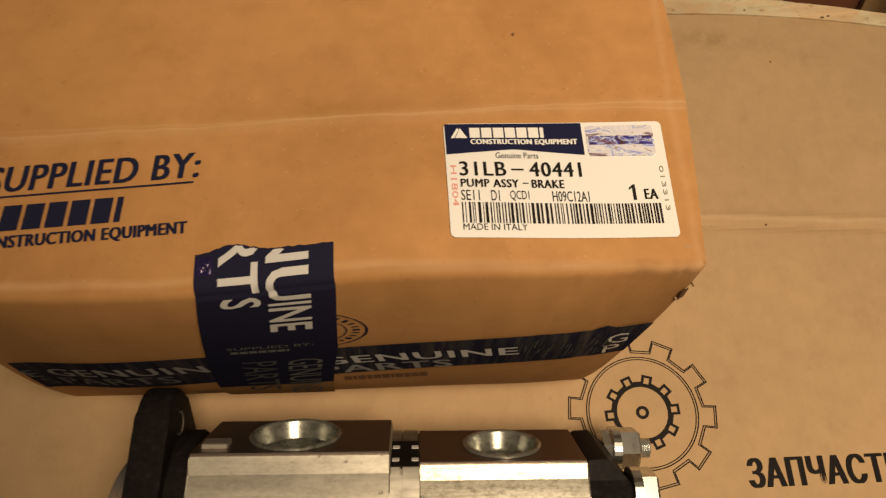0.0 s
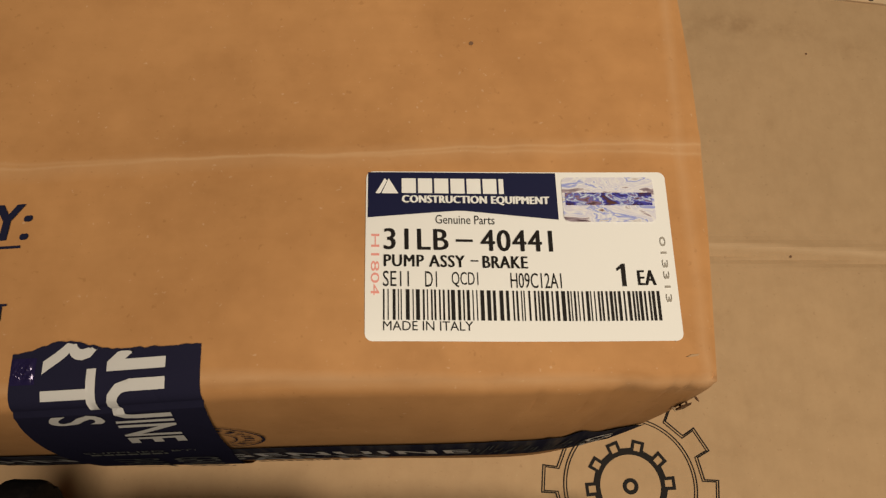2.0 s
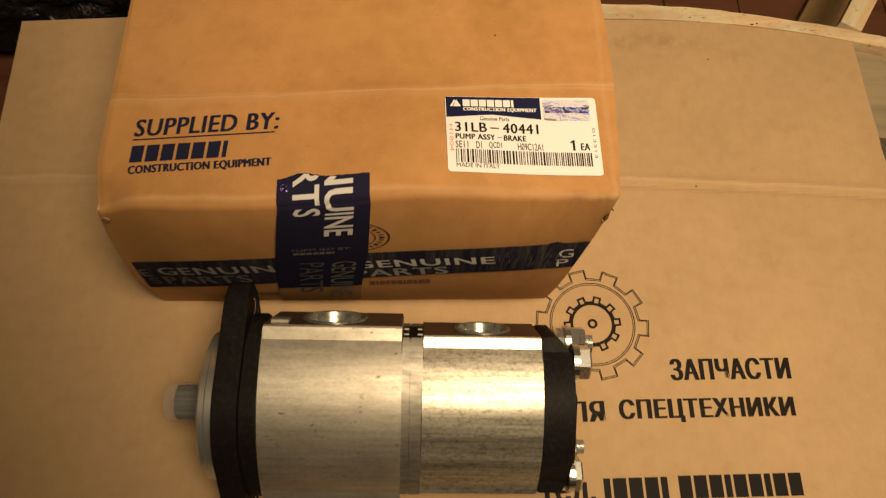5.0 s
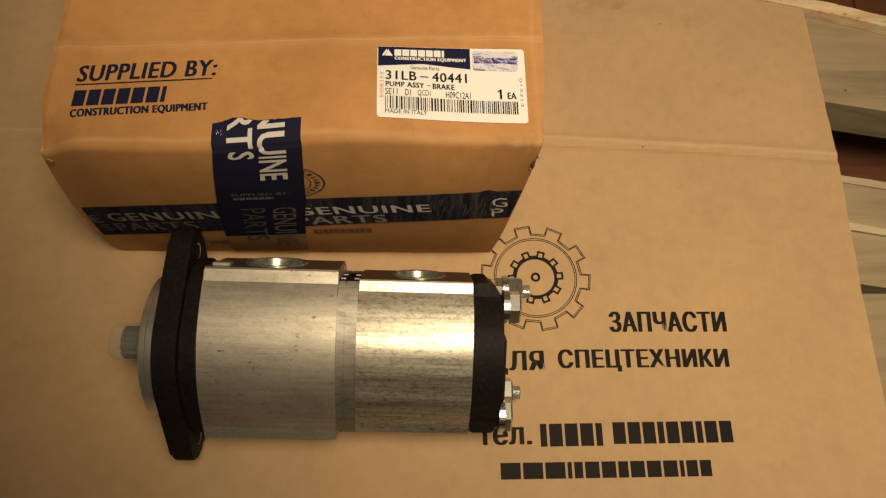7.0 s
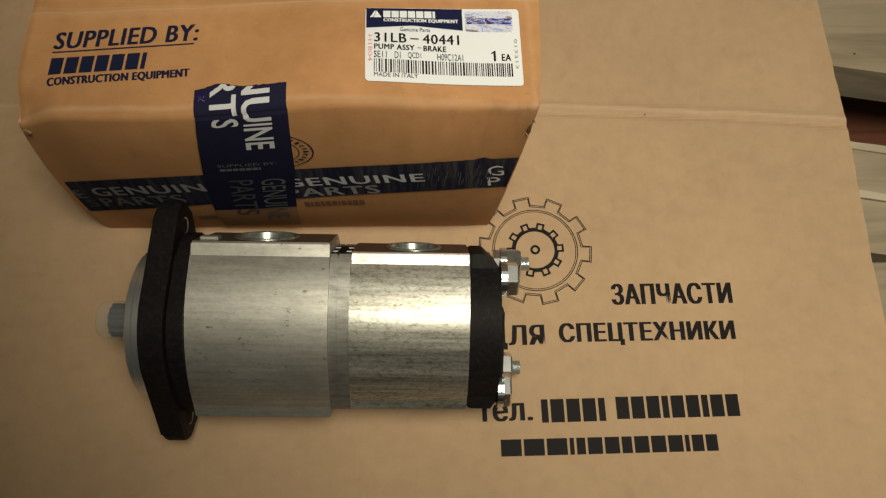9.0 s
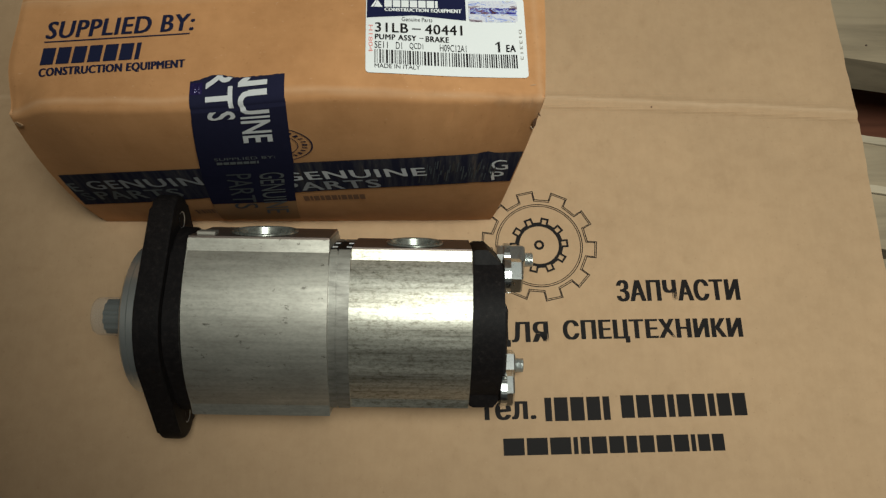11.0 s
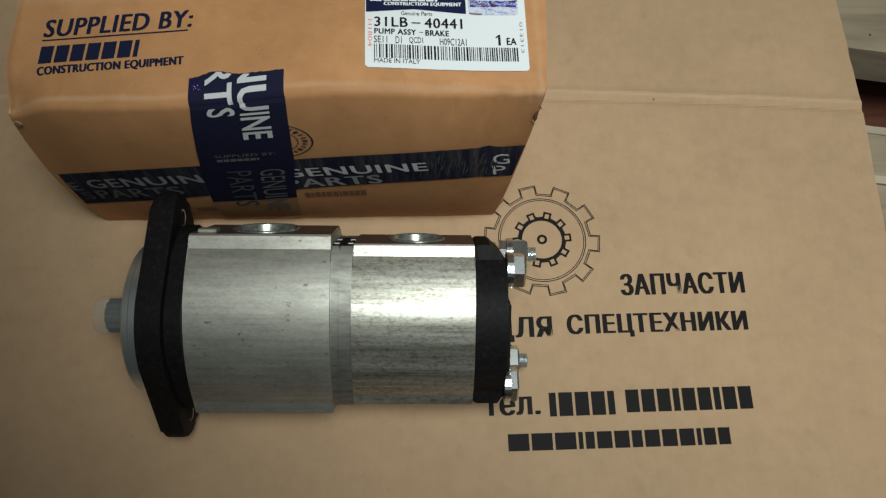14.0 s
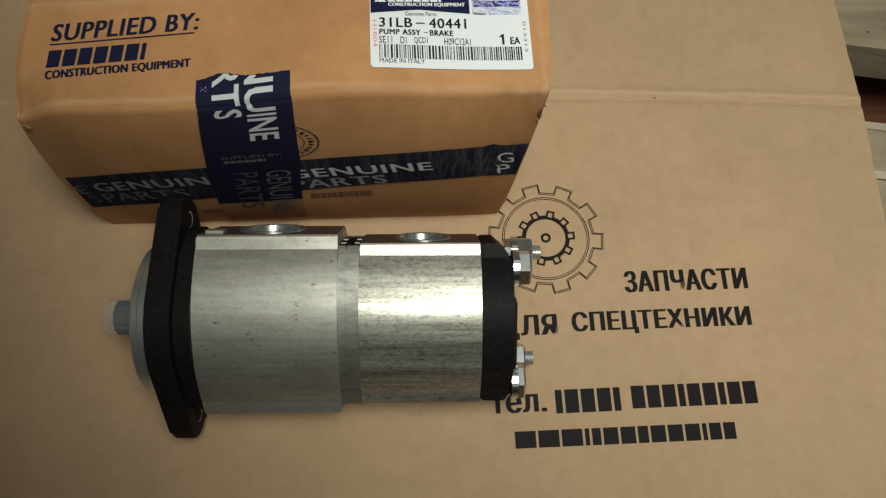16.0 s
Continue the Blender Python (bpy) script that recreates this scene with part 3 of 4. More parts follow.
def carton_bm():
    bm = bmesh.new()
    near = [0.0, 0.0010, 0.0020, 0.0032, 0.0046, 0.0062]
    V = [d / 0.26 for d in near] + [0.034 + 0.966 * i / 44 for i in range(45)]
    W = [0.0, 0.0024 / BH] + [0.960 * i / 40 for i in range(1, 41)] + [1 - d / BH for d in near[::-1]]
    NU, NV, NW = 132, len(V) - 1, len(W) - 1
    R, ROUND = 0.003, 0.0055
    cache = {}

    def vert(i, j, k):
        key = (i, j, k)
        if key not in cache:
            u, v, w = i / NU, V[j], W[k]
            z = BH * w
            x = carton_x(u, z)
            front = carton_front(x, z)
            y = front + (BY1 - front) * v
            x -= (0.0005 * w + 0.005 * math.sin(math.pi * w)) * max(0.0, 1 - 2.0 * v) * max(0.0, 1 - 6 * u)
            x += 0.010 * v * max(0.0, 1 - 5 * u) + 0.004 * w * math.sin(math.pi * min(1.0, v / 0.7)) * max(0.0, 10 * u - 9)
            top = carton_top(x, y)
            z = w * top
            # the front edge of the lid is rounded, the other rims a little softened
            if k == NW and y - front < ROUND:
                a = math.pi / 4 * (1 + (y - front) / ROUND)
                y, z = front + ROUND * (1 - math.cos(a)), top - ROUND * (1 - math.sin(a))
            elif j == 0 and top - z < ROUND:
                a = math.pi / 4 * (1 - (top - z) / ROUND)
                y, z = front + ROUND * (1 - math.cos(a)), top - ROUND * (1 - math.sin(a))
            if k == 0 and j == 0:
                y += 0.0022
            rims = (u in (0, 1)) + (v in (0, 1)) + (w in (0, 1))
            if rims >= 2:
                d = R * (0.30 if rims == 2 else 0.45)
                x += d if u == 0 else (-d if u == 1 else 0)
                y += -d if v == 1 else 0
                z += -d if w == 1 and v > 0 else 0
            cache[key] = bm.verts.new((x, y, z))
        return cache[key]

    def quad(a, b, c, d):
        bm.faces.new((vert(*a), vert(*b), vert(*c), vert(*d)))

    for i in range(NU):
        for j in range(NV):
            quad((i, j, NW), (i + 1, j, NW), (i + 1, j + 1, NW), (i, j + 1, NW))
            quad((i, j, 0), (i, j + 1, 0), (i + 1, j + 1, 0), (i + 1, j, 0))
        for k in range(NW):
            quad((i, 0, k), (i + 1, 0, k), (i + 1, 0, k + 1), (i, 0, k + 1))
            quad((i, NV, k), (i, NV, k + 1), (i + 1, NV, k + 1), (i + 1, NV, k))
    for j in range(NV):
        for k in range(NW):
            quad((0, j, k), (0, j, k + 1), (0, j + 1, k + 1), (0, j + 1, k))
            quad((NU, j, k), (NU, j + 1, k), (NU, j + 1, k + 1), (NU, j, k + 1))
    return bm


carton = thing("carton", "brown cardboard carton with navy print, white label and navy tape", "box")
carton_body = sharp(part("carton_body", carton_bm(), CARD_BOX, carton, smooth=True), 32)


def on_lid(name, bm, x, y, a=0.0, shear=0.0, mat=None, lift=0.0006, parent=None, label=""):
    f = slope(x, y, a, 0, shear)
    def drop(u, v):
        p = f(u, v)
        return (p[0], p[1], carton_top(p[0], p[1]) + lift)
    return part(name, place(bm, drop), mat or INK_NAVY, parent or carton, label)


def on_front(name, bm, x, z, a=0.0, shear=0.0, mat=None, lift=0.0008, parent=None, label=""):
    f = slope(x, z, a, 0, shear)
    def drop(u, v):
        p = f(u, v)
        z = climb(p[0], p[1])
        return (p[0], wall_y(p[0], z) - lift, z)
    return part(name, place(bm, drop), mat or INK_NAVY, parent or carton, label)


def panel_bm(w, h, nx=12, ny=8, r=0.0):
    """A flat panel with rounded corners, cut fine enough to bend."""
    bm = bmesh.new()
    g = []
    for j in range(ny + 1):
        row = []
        for i in range(nx + 1):
            x, y = w * i / nx, h * j / ny
            row.append(bm.verts.new((x, y, 0)))
        g.append(row)
    for j in range(ny):
        for i in range(nx):
            bm.faces.new((g[j][i], g[j][i + 1], g[j + 1][i + 1], g[j + 1][i]))
    if r:
        for sx, sy, c in ((0, 0, g[0][0]), (w, 0, g[0][-1]), (0, h, g[-1][0]), (w, h, g[-1][-1])):
            c.co = Vector((abs(sx - r * 0.3), abs(sy - r * 0.3), 0))
    return bm


on_lid("lettering", text_bm("SUPPLIED BY:", 0.0925, 0.0125, 0.0, 0.0011), -0.3345, 0.0715, 2.6, 0.12)
on_lid("printed_line", panel_bm(0.0905, 0.0009, 12, 1), -0.3345, 0.0688, 2.6)
for bm in bars([1, 1, 1, 1, 1, 1, 0.35], 0.0118, 0.0017, 0.061):
    on_lid("printed_bar", bm, -0.3352, 0.0530, 2.6, 0.12)
on_lid("lettering", text_bm("CONSTRUCTION EQUIPMENT", 0.0905, 0.0066, 0.0, 0.0009), -0.3352, 0.0440, 2.6)

# label
LX, LY, LA = -0.1338, 0.0408, 0.8
def round_panel_bm(w, h, r):
    """A panel with true round corners."""
    ends = [0.0, 0.0002, 0.0005, 0.001, 0.0016]
    def cuts(length):
        mid = [r + (length - 2 * r) * i / 14 for i in range(15)]
        return [e for e in ends if e < r] + mid + [length - e for e in ends[::-1] if e < r]
    bm = bmesh.new()
    g = []
    for y in cuts(h):
        row = []
        for x in cuts(w):
            cx, cy = min(max(x, r), w - r), min(max(y, r), h - r)
            d = Vector((x - cx, y - cy))
            if d.length > r:
                d = d.normalized() * r
            row.append(bm.verts.new((cx + d.x, cy + d.y, 0)))
        g.append(row)
    for a, b in zip(g, g[1:]):
        for i in range(len(a) - 1):
            bm.faces.new((a[i], a[i + 1], b[i + 1], b[i]))
    return bm


label = on_lid("label", round_panel_bm(0.1005, 0.0578, 0.0024), LX, LY, LA, 0, PAPER, 0.0009, None, "white paper label with a navy header and black print")


def on_label(name, bm, u, v, mat=None, lift=0.0013, label_text=""):
    c, s = math.cos(radians(LA)), math.sin(radians(LA))
    return on_lid(name, bm, LX + c * u - s * v, LY + s * u + c * v, LA, 0, mat or INK_BLACK, lift, label, label_text)


LW, LHT = 0.1005, 0.0578


def label_text(words, u0, u1, v0, v1, mat=None, lift=0.0013, bold=0.0):
    return on_label("lettering", text_bm(words, (u1 - u0) * LW, (v1 - v0) * LHT, 0.0, bold * 0.03), u0 * LW, v0 * LHT, mat, lift)


bm = panel_bm(1.0, 1.0, 24, 6)
for v in bm.verts:
    low = 0.702 + 0.050 * min(v.co.x / 0.48, (1 - v.co.x) / 0.52)
    v.co = Vector((0.0006 + v.co.x * (0.627 * LW - 0.0006), (low + (0.992 - low) * v.co.y) * LHT, 0))
on_label("header_field", bm, 0, 0, LABEL_NAVY)
on_label("header_mark", poly_bm([(0.030 * LW, 0.852 * LHT), (0.046 * LW, 0.852 * LHT), (0.068 * LW, 0.935 * LHT), (0.060 * LW, 0.950 * LHT)]), 0, 0, PAPER, 0.0017)
on_label("header_mark", poly_bm([(0.050 * LW, 0.852 * LHT), (0.104 * LW, 0.852 * LHT), (0.073 * LW, 0.950 * LHT)]), 0, 0, PAPER, 0.0017)
for bm in bars([1, 1, 1, 1, 1, 1, 0.35], 0.095 * LHT, 0.0007, 0.335 * LW):
    on_label("header_bar", bm, 0.115 * LW, 0.855 * LHT, PAPER, 0.0017)
label_text("CONSTRUCTION EQUIPMENT", 0.115, 0.60, 0.785, 0.84, PAPER, 0.0017, 0.015)
on_label("hologram", round_panel_bm(0.310 * LW, 0.275 * LHT, 0.0020), 0.645 * LW, 0.69 * LHT, HOLO)
on_label("hologram_stripe", panel_bm(0.292 * LW, 0.078 * LHT, 10, 2), 0.654 * LW, 0.790 * LHT, HOLO_DARK, 0.0016)
label_text("Genuine Parts", 0.222, 0.414, 0.668, 0.722)
label_text("31LB", 0.057, 0.262, 0.507, 0.635, bold=0.013)
label_text("-", 0.285, 0.340, 0.560, 0.575)
label_text("40441", 0.365, 0.60, 0.507, 0.635, bold=0.013)
label_text("PUMP ASSY", 0.057, 0.312, 0.408, 0.478, bold=0.011)
label_text("-", 0.330, 0.355, 0.444, 0.452)
label_text("BRAKE", 0.368, 0.514, 0.408, 0.478, bold=0.011)
label_text("SE11", 0.055, 0.135, 0.295, 0.383)
label_text("D1", 0.185, 0.222, 0.295, 0.383)
label_text("QCD1", 0.268, 0.352, 0.295, 0.383)
label_text("H09C12A1", 0.455, 0.620, 0.295, 0.383)
on_label("lettering", poly_bm([(0.818 * LW, 0.308 * LHT), (0.832 * LW, 0.308 * LHT), (0.832 * LW, 0.440 * LHT), (0.822 * LW, 0.440 * LHT), (0.803 * LW, 0.412 * LHT), (0.803 * LW, 0.396 * LHT), (0.818 * LW, 0.412 * LHT)]), 0, 0)
label_text("EA", 0.870, 0.930, 0.314, 0.40, bold=0.01)
label_text("MADE IN ITALY", 0.055, 0.330, 0.056, 0.106)


def label_column(words, u, v0, v1, size, mat):
    """Characters turned a quarter, one below the other."""
    bm = text_bm(words, (v1 - v0) * LHT, size)
    for v in bm.verts:
        v.co = Vector((v.co.y, -v.co.x, 0))
    on_label("lettering", bm, u * LW, v1 * LHT, mat)


label_column("H1804", 0.018, 0.245, 0.60, 0.0026, INK_RED)
label_column("013313", 0.957, 0.215, 0.60, 0.0019, INK_GREY)

_rng = random.Random(4)
_x = 0.0
while _x < 0.885 * LW:
    _t = _rng.choice((0.00035, 0.0005, 0.0006, 0.0009, 0.0012))
    on_label("barcode_line", poly_bm([(_x, 0), (_x + _t, 0), (_x + _t, 0.168 * LHT), (_x, 0.168 * LHT)]), 0.055 * LW, 0.112 * LHT)
    _x += _t + _rng.choice((0.0005, 0.0007, 0.0009, 0.0012))

# band printed tape along the front, and the tape strip over the edge
def band_bm():
    bm = bmesh.new()
    g = []
    for i in range(81):
        u = i / 80
        zt, zb = 0.0930 + 0.036 * u, 0.0395 + 0.0385 * u
        row = []
        for j in range(13):
            z = zb + (zt - zb) * j / 12
            x = carton_x(0.004 + 0.994 * u, z)
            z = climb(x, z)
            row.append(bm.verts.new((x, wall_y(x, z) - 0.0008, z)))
        g.append(row)
    for a, b in zip(g, g[1:]):
        for j in range(12):
            bm.faces.new((a[j], b[j], b[j + 1], a[j + 1]))
    return bm


band = part("tape_band", band_bm(), TAPE_BAND, carton, "navy printed packing tape along the carton's front", smooth=True)
for x, z, a, w, upper, lower in ((-0.3440, 0.0670, 4.2, 0.103, TAPE_FADED, TAPE_DIM), (-0.1985, 0.0785, 5.0, 0.103, TAPE_WHITE, TAPE_FADED)):
    on_front("lettering", text_bm("GENUINE", w, 0.0145, 0.0, 0.0010), x, z + 0.0015, a, -0.05, upper, 0.0012, band)
    on_front("lettering", text_bm("PARTS", w * 0.68, 0.0140, 0.0, 0.0010), x, z - 0.0165, a, -0.05, lower, 0.0012, band)
_rng = random.Random(31)
for k in range(46):
    x = -0.1035 + 0.0012 * k + _rng.uniform(-0.0006, 0.0006)
    h = _rng.uniform(0.005, 0.020)
    z = 0.0790 + 0.10 * (x + 0.104) + _rng.choice((0.0, 0.012, 0.016)) + _rng.uniform(-0.004, 0.004)
    w = _rng.uniform(0.0003, 0.0011)
    on_front("smeared_print", panel_bm(w, h, 1, 5), x, z, 0, 0.05, _rng.choice((TAPE_FAINT, TAPE_FAINT, TAPE_SMEAR)), 0.0012, band)
on_front("lettering", text_bm("E", 0.007, 0.0140, 0.0, 0.0008), -0.3590, 0.0650, 4.2, -0.05, TAPE_DIM, 0.0012, band)
on_front("lettering", text_bm("S", 0.008, 0.0130, 0.0, 0.0008), -0.3560, 0.0490, 4.2, -0.05, TAPE_FAINT, 0.0012, band)
on_front("lettering", text_bm("G", 0.012, 0.0165, 0.0), -0.050, 0.0985, 5.4, -0.05, TAPE_WHITE, 0.0012, band)
on_front("lettering", text_bm("P", 0.010, 0.0150, 0.0), -0.049, 0.0805, 5.4, -0.05, TAPE_WHITE, 0.0012, band)

FLAT = 0.0140


def strip_at(u, s):
    """The strip's run over the carton's front edge: s metres from its torn end."""
    lean = -0.0190 * max(0.0, s - 0.02) / 0.16
    x = -0.2405 + lean + (0.0580 + 0.006 * min(1.0, max(0.0, (s - FLAT) / 0.09))) * u
    y0 = carton_front(x, BH) + 0.0004
    top = carton_top(x, y0 + 0.002)
    d = s - FLAT
    r = 0.0055
    if d < -r:
        return Vector((x, y0 - d, carton_top(x, y0 - d) + 0.0011 + 0.0003 * max(0.0, noise.noise((u * 5, s * 200, 4)))))
    if d < r:
        a = (d + r) / (2 * r) * math.pi / 2
        return Vector((x, y0 + r - (r + 0.0020) * math.sin(a), top + 0.0011 - r * (1 - math.cos(a))))
    z = top + 0.0011 - d
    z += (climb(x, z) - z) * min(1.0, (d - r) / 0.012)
    return Vector((x, min(y0, wall_y(x, z) + 0.0004) - 0.0020, z))


def torn(u):
    """How far the torn end reaches past s = 0."""
    rng = random.Random(int(u * 97) + 5)
    hump = 0.0036 * math.exp(-((u - 0.27) / 0.17) ** 2)
    return -hump - 0.0007 * rng.random()


def strip_bm():
    bm = bmesh.new()
    g = []
    ss = [0.0, 0.0015] + [0.003 + 0.001 * i for i in range(20)] + [0.026 + 0.145 * i / 30 for i in range(31)]
    for j, s in enumerate(ss):
        row = []
        for i in range(41):
            u = i / 40
            row.append(bm.verts.new(strip_at(u, torn(u) if j == 0 else s)))
        g.append(row)
    for a, b in zip(g, g[1:]):
        for i in range(40):
            bm.faces.new((a[i], a[i + 1], b[i + 1], b[i]))
    return bm


def tail_bm():
    bm = bmesh.new()
    g = []
    for s in (0.1705, 0.178, 0.185, 0.192, 0.199, 0.2045):
        g.append([bm.verts.new(strip_at(i / 20, s) + Vector((0, 0.0003, 0))) for i in range(21)])
    for a, b in zip(g, g[1:]):
        for i in range(20):
            bm.faces.new((a[i], a[i + 1], b[i + 1], b[i]))
    return bm


def crumple_bm():
    bm = bmesh.new()
    g = []
    for j in range(17):
        row = []
        for i in range(17):
            u, t = 0.004 + 0.13 * i / 16, 0.0008 + 0.0080 * j / 16
            rim = min(i, j, 16 - i, 16 - j) / 8
            row.append(bm.verts.new(strip_at(u, t) + Vector((0, 0, 0.0002 + 0.0018 * rim * abs(noise.noise((u * 34 + 3 * t * 90, t * 190, 1.7)))))))
        g.append(row)
    for a, b in zip(g, g[1:]):
        for i in range(16):
            bm.faces.new((a[i], a[i + 1], b[i + 1], b[i]))
    return bm


strip = part("tape_strip", strip_bm(), TAPE_NAVY, carton, "glossy navy tape strip folded over the carton's edge", smooth=True)


part("strip_fold", crumple_bm(), TAPE_GLOSS, strip, "crumpled shiny corner of the tape")
part("strip_tail", tail_bm(), TAPE_CLEAR, strip, "clear brownish tape end without print", smooth=True)


def on_strip(name, bm, u0, s0, mat=TAPE_WHITE):
    """Letters that run down the strip."""
    W = 0.065
    for v in bm.verts:
        s, u = s0 + v.co.x, u0 + v.co.y / W
        v.co = strip_at(u, max(torn(u) + 0.0004, s)) + (Vector((0, -0.0005, 0.0008)) if s < FLAT + 0.002 else Vector((0, -0.0006, 0)))
    return part(name, bm, mat, strip)


def cut_bm(bm, x0):
    """Cut away what lies before x0."""
    bmesh.ops.bisect_plane(bm, geom=bm.verts[:] + bm.edges[:] + bm.faces[:], plane_co=(x0, 0, 0), plane_no=(-1, 0, 0), clear_outer=True)
    return bm


def fine_bm(bm, step):
    """Cut a flat mesh into bands across x, so that it bends."""
    xs = [v.co.x for v in bm.verts]
    x = min(xs) + step
    while x < min(max(xs), min(xs) + 0.03 if step < 0.002 else 9):
        bmesh.ops.bisect_plane(bm, geom=bm.verts[:] + bm.edges[:] + bm.faces[:], plane_co=(x, 0, 0), plane_no=(1, 0, 0))
        x += step
    ys = [v.co.y for v in bm.verts]
    y = min(ys) + 0.0025
    while step < 0.002 and y < max(ys):
        bmesh.ops.bisect_plane(bm, geom=bm.verts[:] + bm.edges[:] + bm.faces[:], plane_co=(0, y, 0), plane_no=(0, 1, 0))
        y += 0.0025
    return bm


on_strip("lettering", fine_bm(cut_bm(text_bm("GENUINE", 0.110, 0.0205, 0.018), 0.0438), 0.0010), 0.51, -0.0446)
on_strip("lettering", fine_bm(cut_bm(text_bm("PARTS", 0.067, 0.0190, 0.018), 0.0335), 0.0010), 0.17, -0.0370)
on_strip("lettering", fine_bm(text_bm("GENUINE", 0.070, 0.018, 0.0), 0.006), 0.62, 0.119, TAPE_DIM)
on_strip("lettering", fine_bm(text_bm("PARTS", 0.060, 0.018, 0.0), 0.006), 0.26, 0.119, TAPE_FAINT)


def across_strip(bm, u0, s0, mat):
    for v in bm.verts:
        v.co = strip_at(u0 + v.co.x / 0.065, s0 - v.co.y) + Vector((0, -0.0006, 0))
    return part("lettering" if mat is TAPE_DIM else "printed_bar", bm, mat, strip)


across_strip(text_bm("SUPPLIED BY:", 0.042, 0.0048), 0.17, 0.0935, TAPE_DIM)
for bm in bars([1, 1, 1, 1, 1, 1, 0.35], 0.0044, 0.0007, 0.029):
    across_strip(bm, 0.19, 0.1010, TAPE_DIM)

# round stamp beside the strip
stamp = join_bm(ring_bm(0.0281, 0.0291, 64), ring_bm(0.0190, 0.0196, 48))
on_front("printed_stamp", stamp, -0.2000, 0.1435)
for k in range(30):
    if k not in (7, 8, 22, 23):
        a = 2 * math.pi * k / 30
        w, h = (0.0007, 0.0017) if k % 3 else (0.0012, 0.0017)
        tick = poly_bm([(0.0238 * math.cos(a) + p * -math.sin(a) + q * math.cos(a), 0.0238 * math.sin(a) + p * math.cos(a) + q * math.sin(a)) for p, q in ((-w, -h), (w, -h), (w, h), (-w, h))][::-1])
        on_front("stamp_tick", tick, -0.2000, 0.1435)
for k in range(3):
    on_front("stamp_tick", poly_bm([(-0.008 + 0.002 * k, -0.006 + 0.004 * k), (0.004 + 0.002 * k, 0.000 + 0.004 * k), (0.004 + 0.002 * k, 0.0016 + 0.004 * k), (-0.008 + 0.002 * k, -0.0044 + 0.004 * k)]), -0.2000, 0.1435)
for x, z, w in ((-0.1880, 0.0455, 0.046), (-0.2760, 0.024, 0.026)):
    for bm in bars([1, 0.5, 1, 0.7, 1, 1, 0.4, 1, 0.8, 1, 1], 0.0075, 0.0009, w):
        on_front("faint_bar", bm, x, z, 3.0, 0, INK_BROWN)

# torn paper at the two front corners
def tear_bm(pts, thick=0.0007):
    bm = bmesh.new()
    a = [bm.verts.new(p) for p in pts]
    b = [bm.verts.new((x, y + thick, z + thick)) for x, y, z in pts]
    bm.faces.new(a)
    bm.faces.new(b[::-1])
    for i in range(len(a)):
        j = (i + 1) % len(a)
        bm.faces.new((a[i], b[i], b[j], a[j]))
    return bm


part("corner_tear", tear_bm([(-0.0285, 0.0238, 0.176), (-0.0268, 0.0242, 0.181), (-0.0262, 0.0238, 0.172), (-0.0275, 0.0236, 0.166)]), INK_BROWN, carton, "dark torn corner")
part("corner_tear", tear_bm([(-0.3545, 0.0225, 0.1775), (-0.3520, 0.0222, 0.1790), (-0.3500, 0.0220, 0.1755), (-0.3530, 0.0220, 0.1735)]), CARD_EDGE, carton, "frayed corner")
_rng = random.Random(12)
for k in range(4):
    x, z, l = -0.0262 - 0.0010 * k, 0.183 - 0.0052 * k + _rng.uniform(-0.002, 0.002), _rng.uniform(0.0015, 0.0032)
    y = carton_front(x, z) - 0.0006
    part("paper_fibre", tear_bm([(x, y, z), (x + 0.0004, y, z + 0.0009), (x + l * 0.7, y - 0.0012, z - l * 0.45), (x + l * 0.45, y - 0.0006, z - l * 0.5)], 0.0004), _rng.choice((SCUFF, INK_BROWN)), carton)
for x, y, a in ((-0.0385, 0.0440, 35), (-0.0360, 0.0415, 75), (-0.0330, 0.0370, 10)):
    on_lid("lid_scratch", poly_bm([(0, 0), (0.0035, -0.0003), (0.0046, 0.0003), (0.0018, 0.0006)]), x, y, a, 0, CARD_EDGE, 0.0005)
on_lid("lid_dot", ring_bm(0.0001, 0.0008, 12), -0.0985, 0.1500, 0, 0, INK_BROWN, 0.0005)
on_sheet("sheet_dot", ring_bm(0.0001, 0.0007, 12), 0.142, 0.273, mat=INK_BROWN)
on_sheet("sheet_dot", ring_bm(0.0001, 0.0008, 12), 0.110, 0.132, mat=INK_BROWN)

# transport signs at the back of the lid
on_lid("printed_sign", panel_bm(0.0435, 0.0048, 6, 1), -0.2070, 0.1945, 1.2)
for x in (-0.1985, -0.1895, -0.1765):
    on_lid("printed_sign", panel_bm(0.0042, 0.030, 1, 4), x, 0.2020, 1.2)


def arc_bm(r0, r1, a0, a1, n=20):
    bm = bmesh.new()
    rows = []
    for i in range(n + 1):
        a = radians(a0 + (a1 - a0) * i / n)
        rows.append((bm.verts.new((r0 * math.cos(a), r0 * math.sin(a), 0)), bm.verts.new((r1 * math.cos(a), r1 * math.sin(a), 0))))
    for p, q in zip(rows, rows[1:]):
        bm.faces.new((p[0], p[1], q[1], q[0]))
    return bm


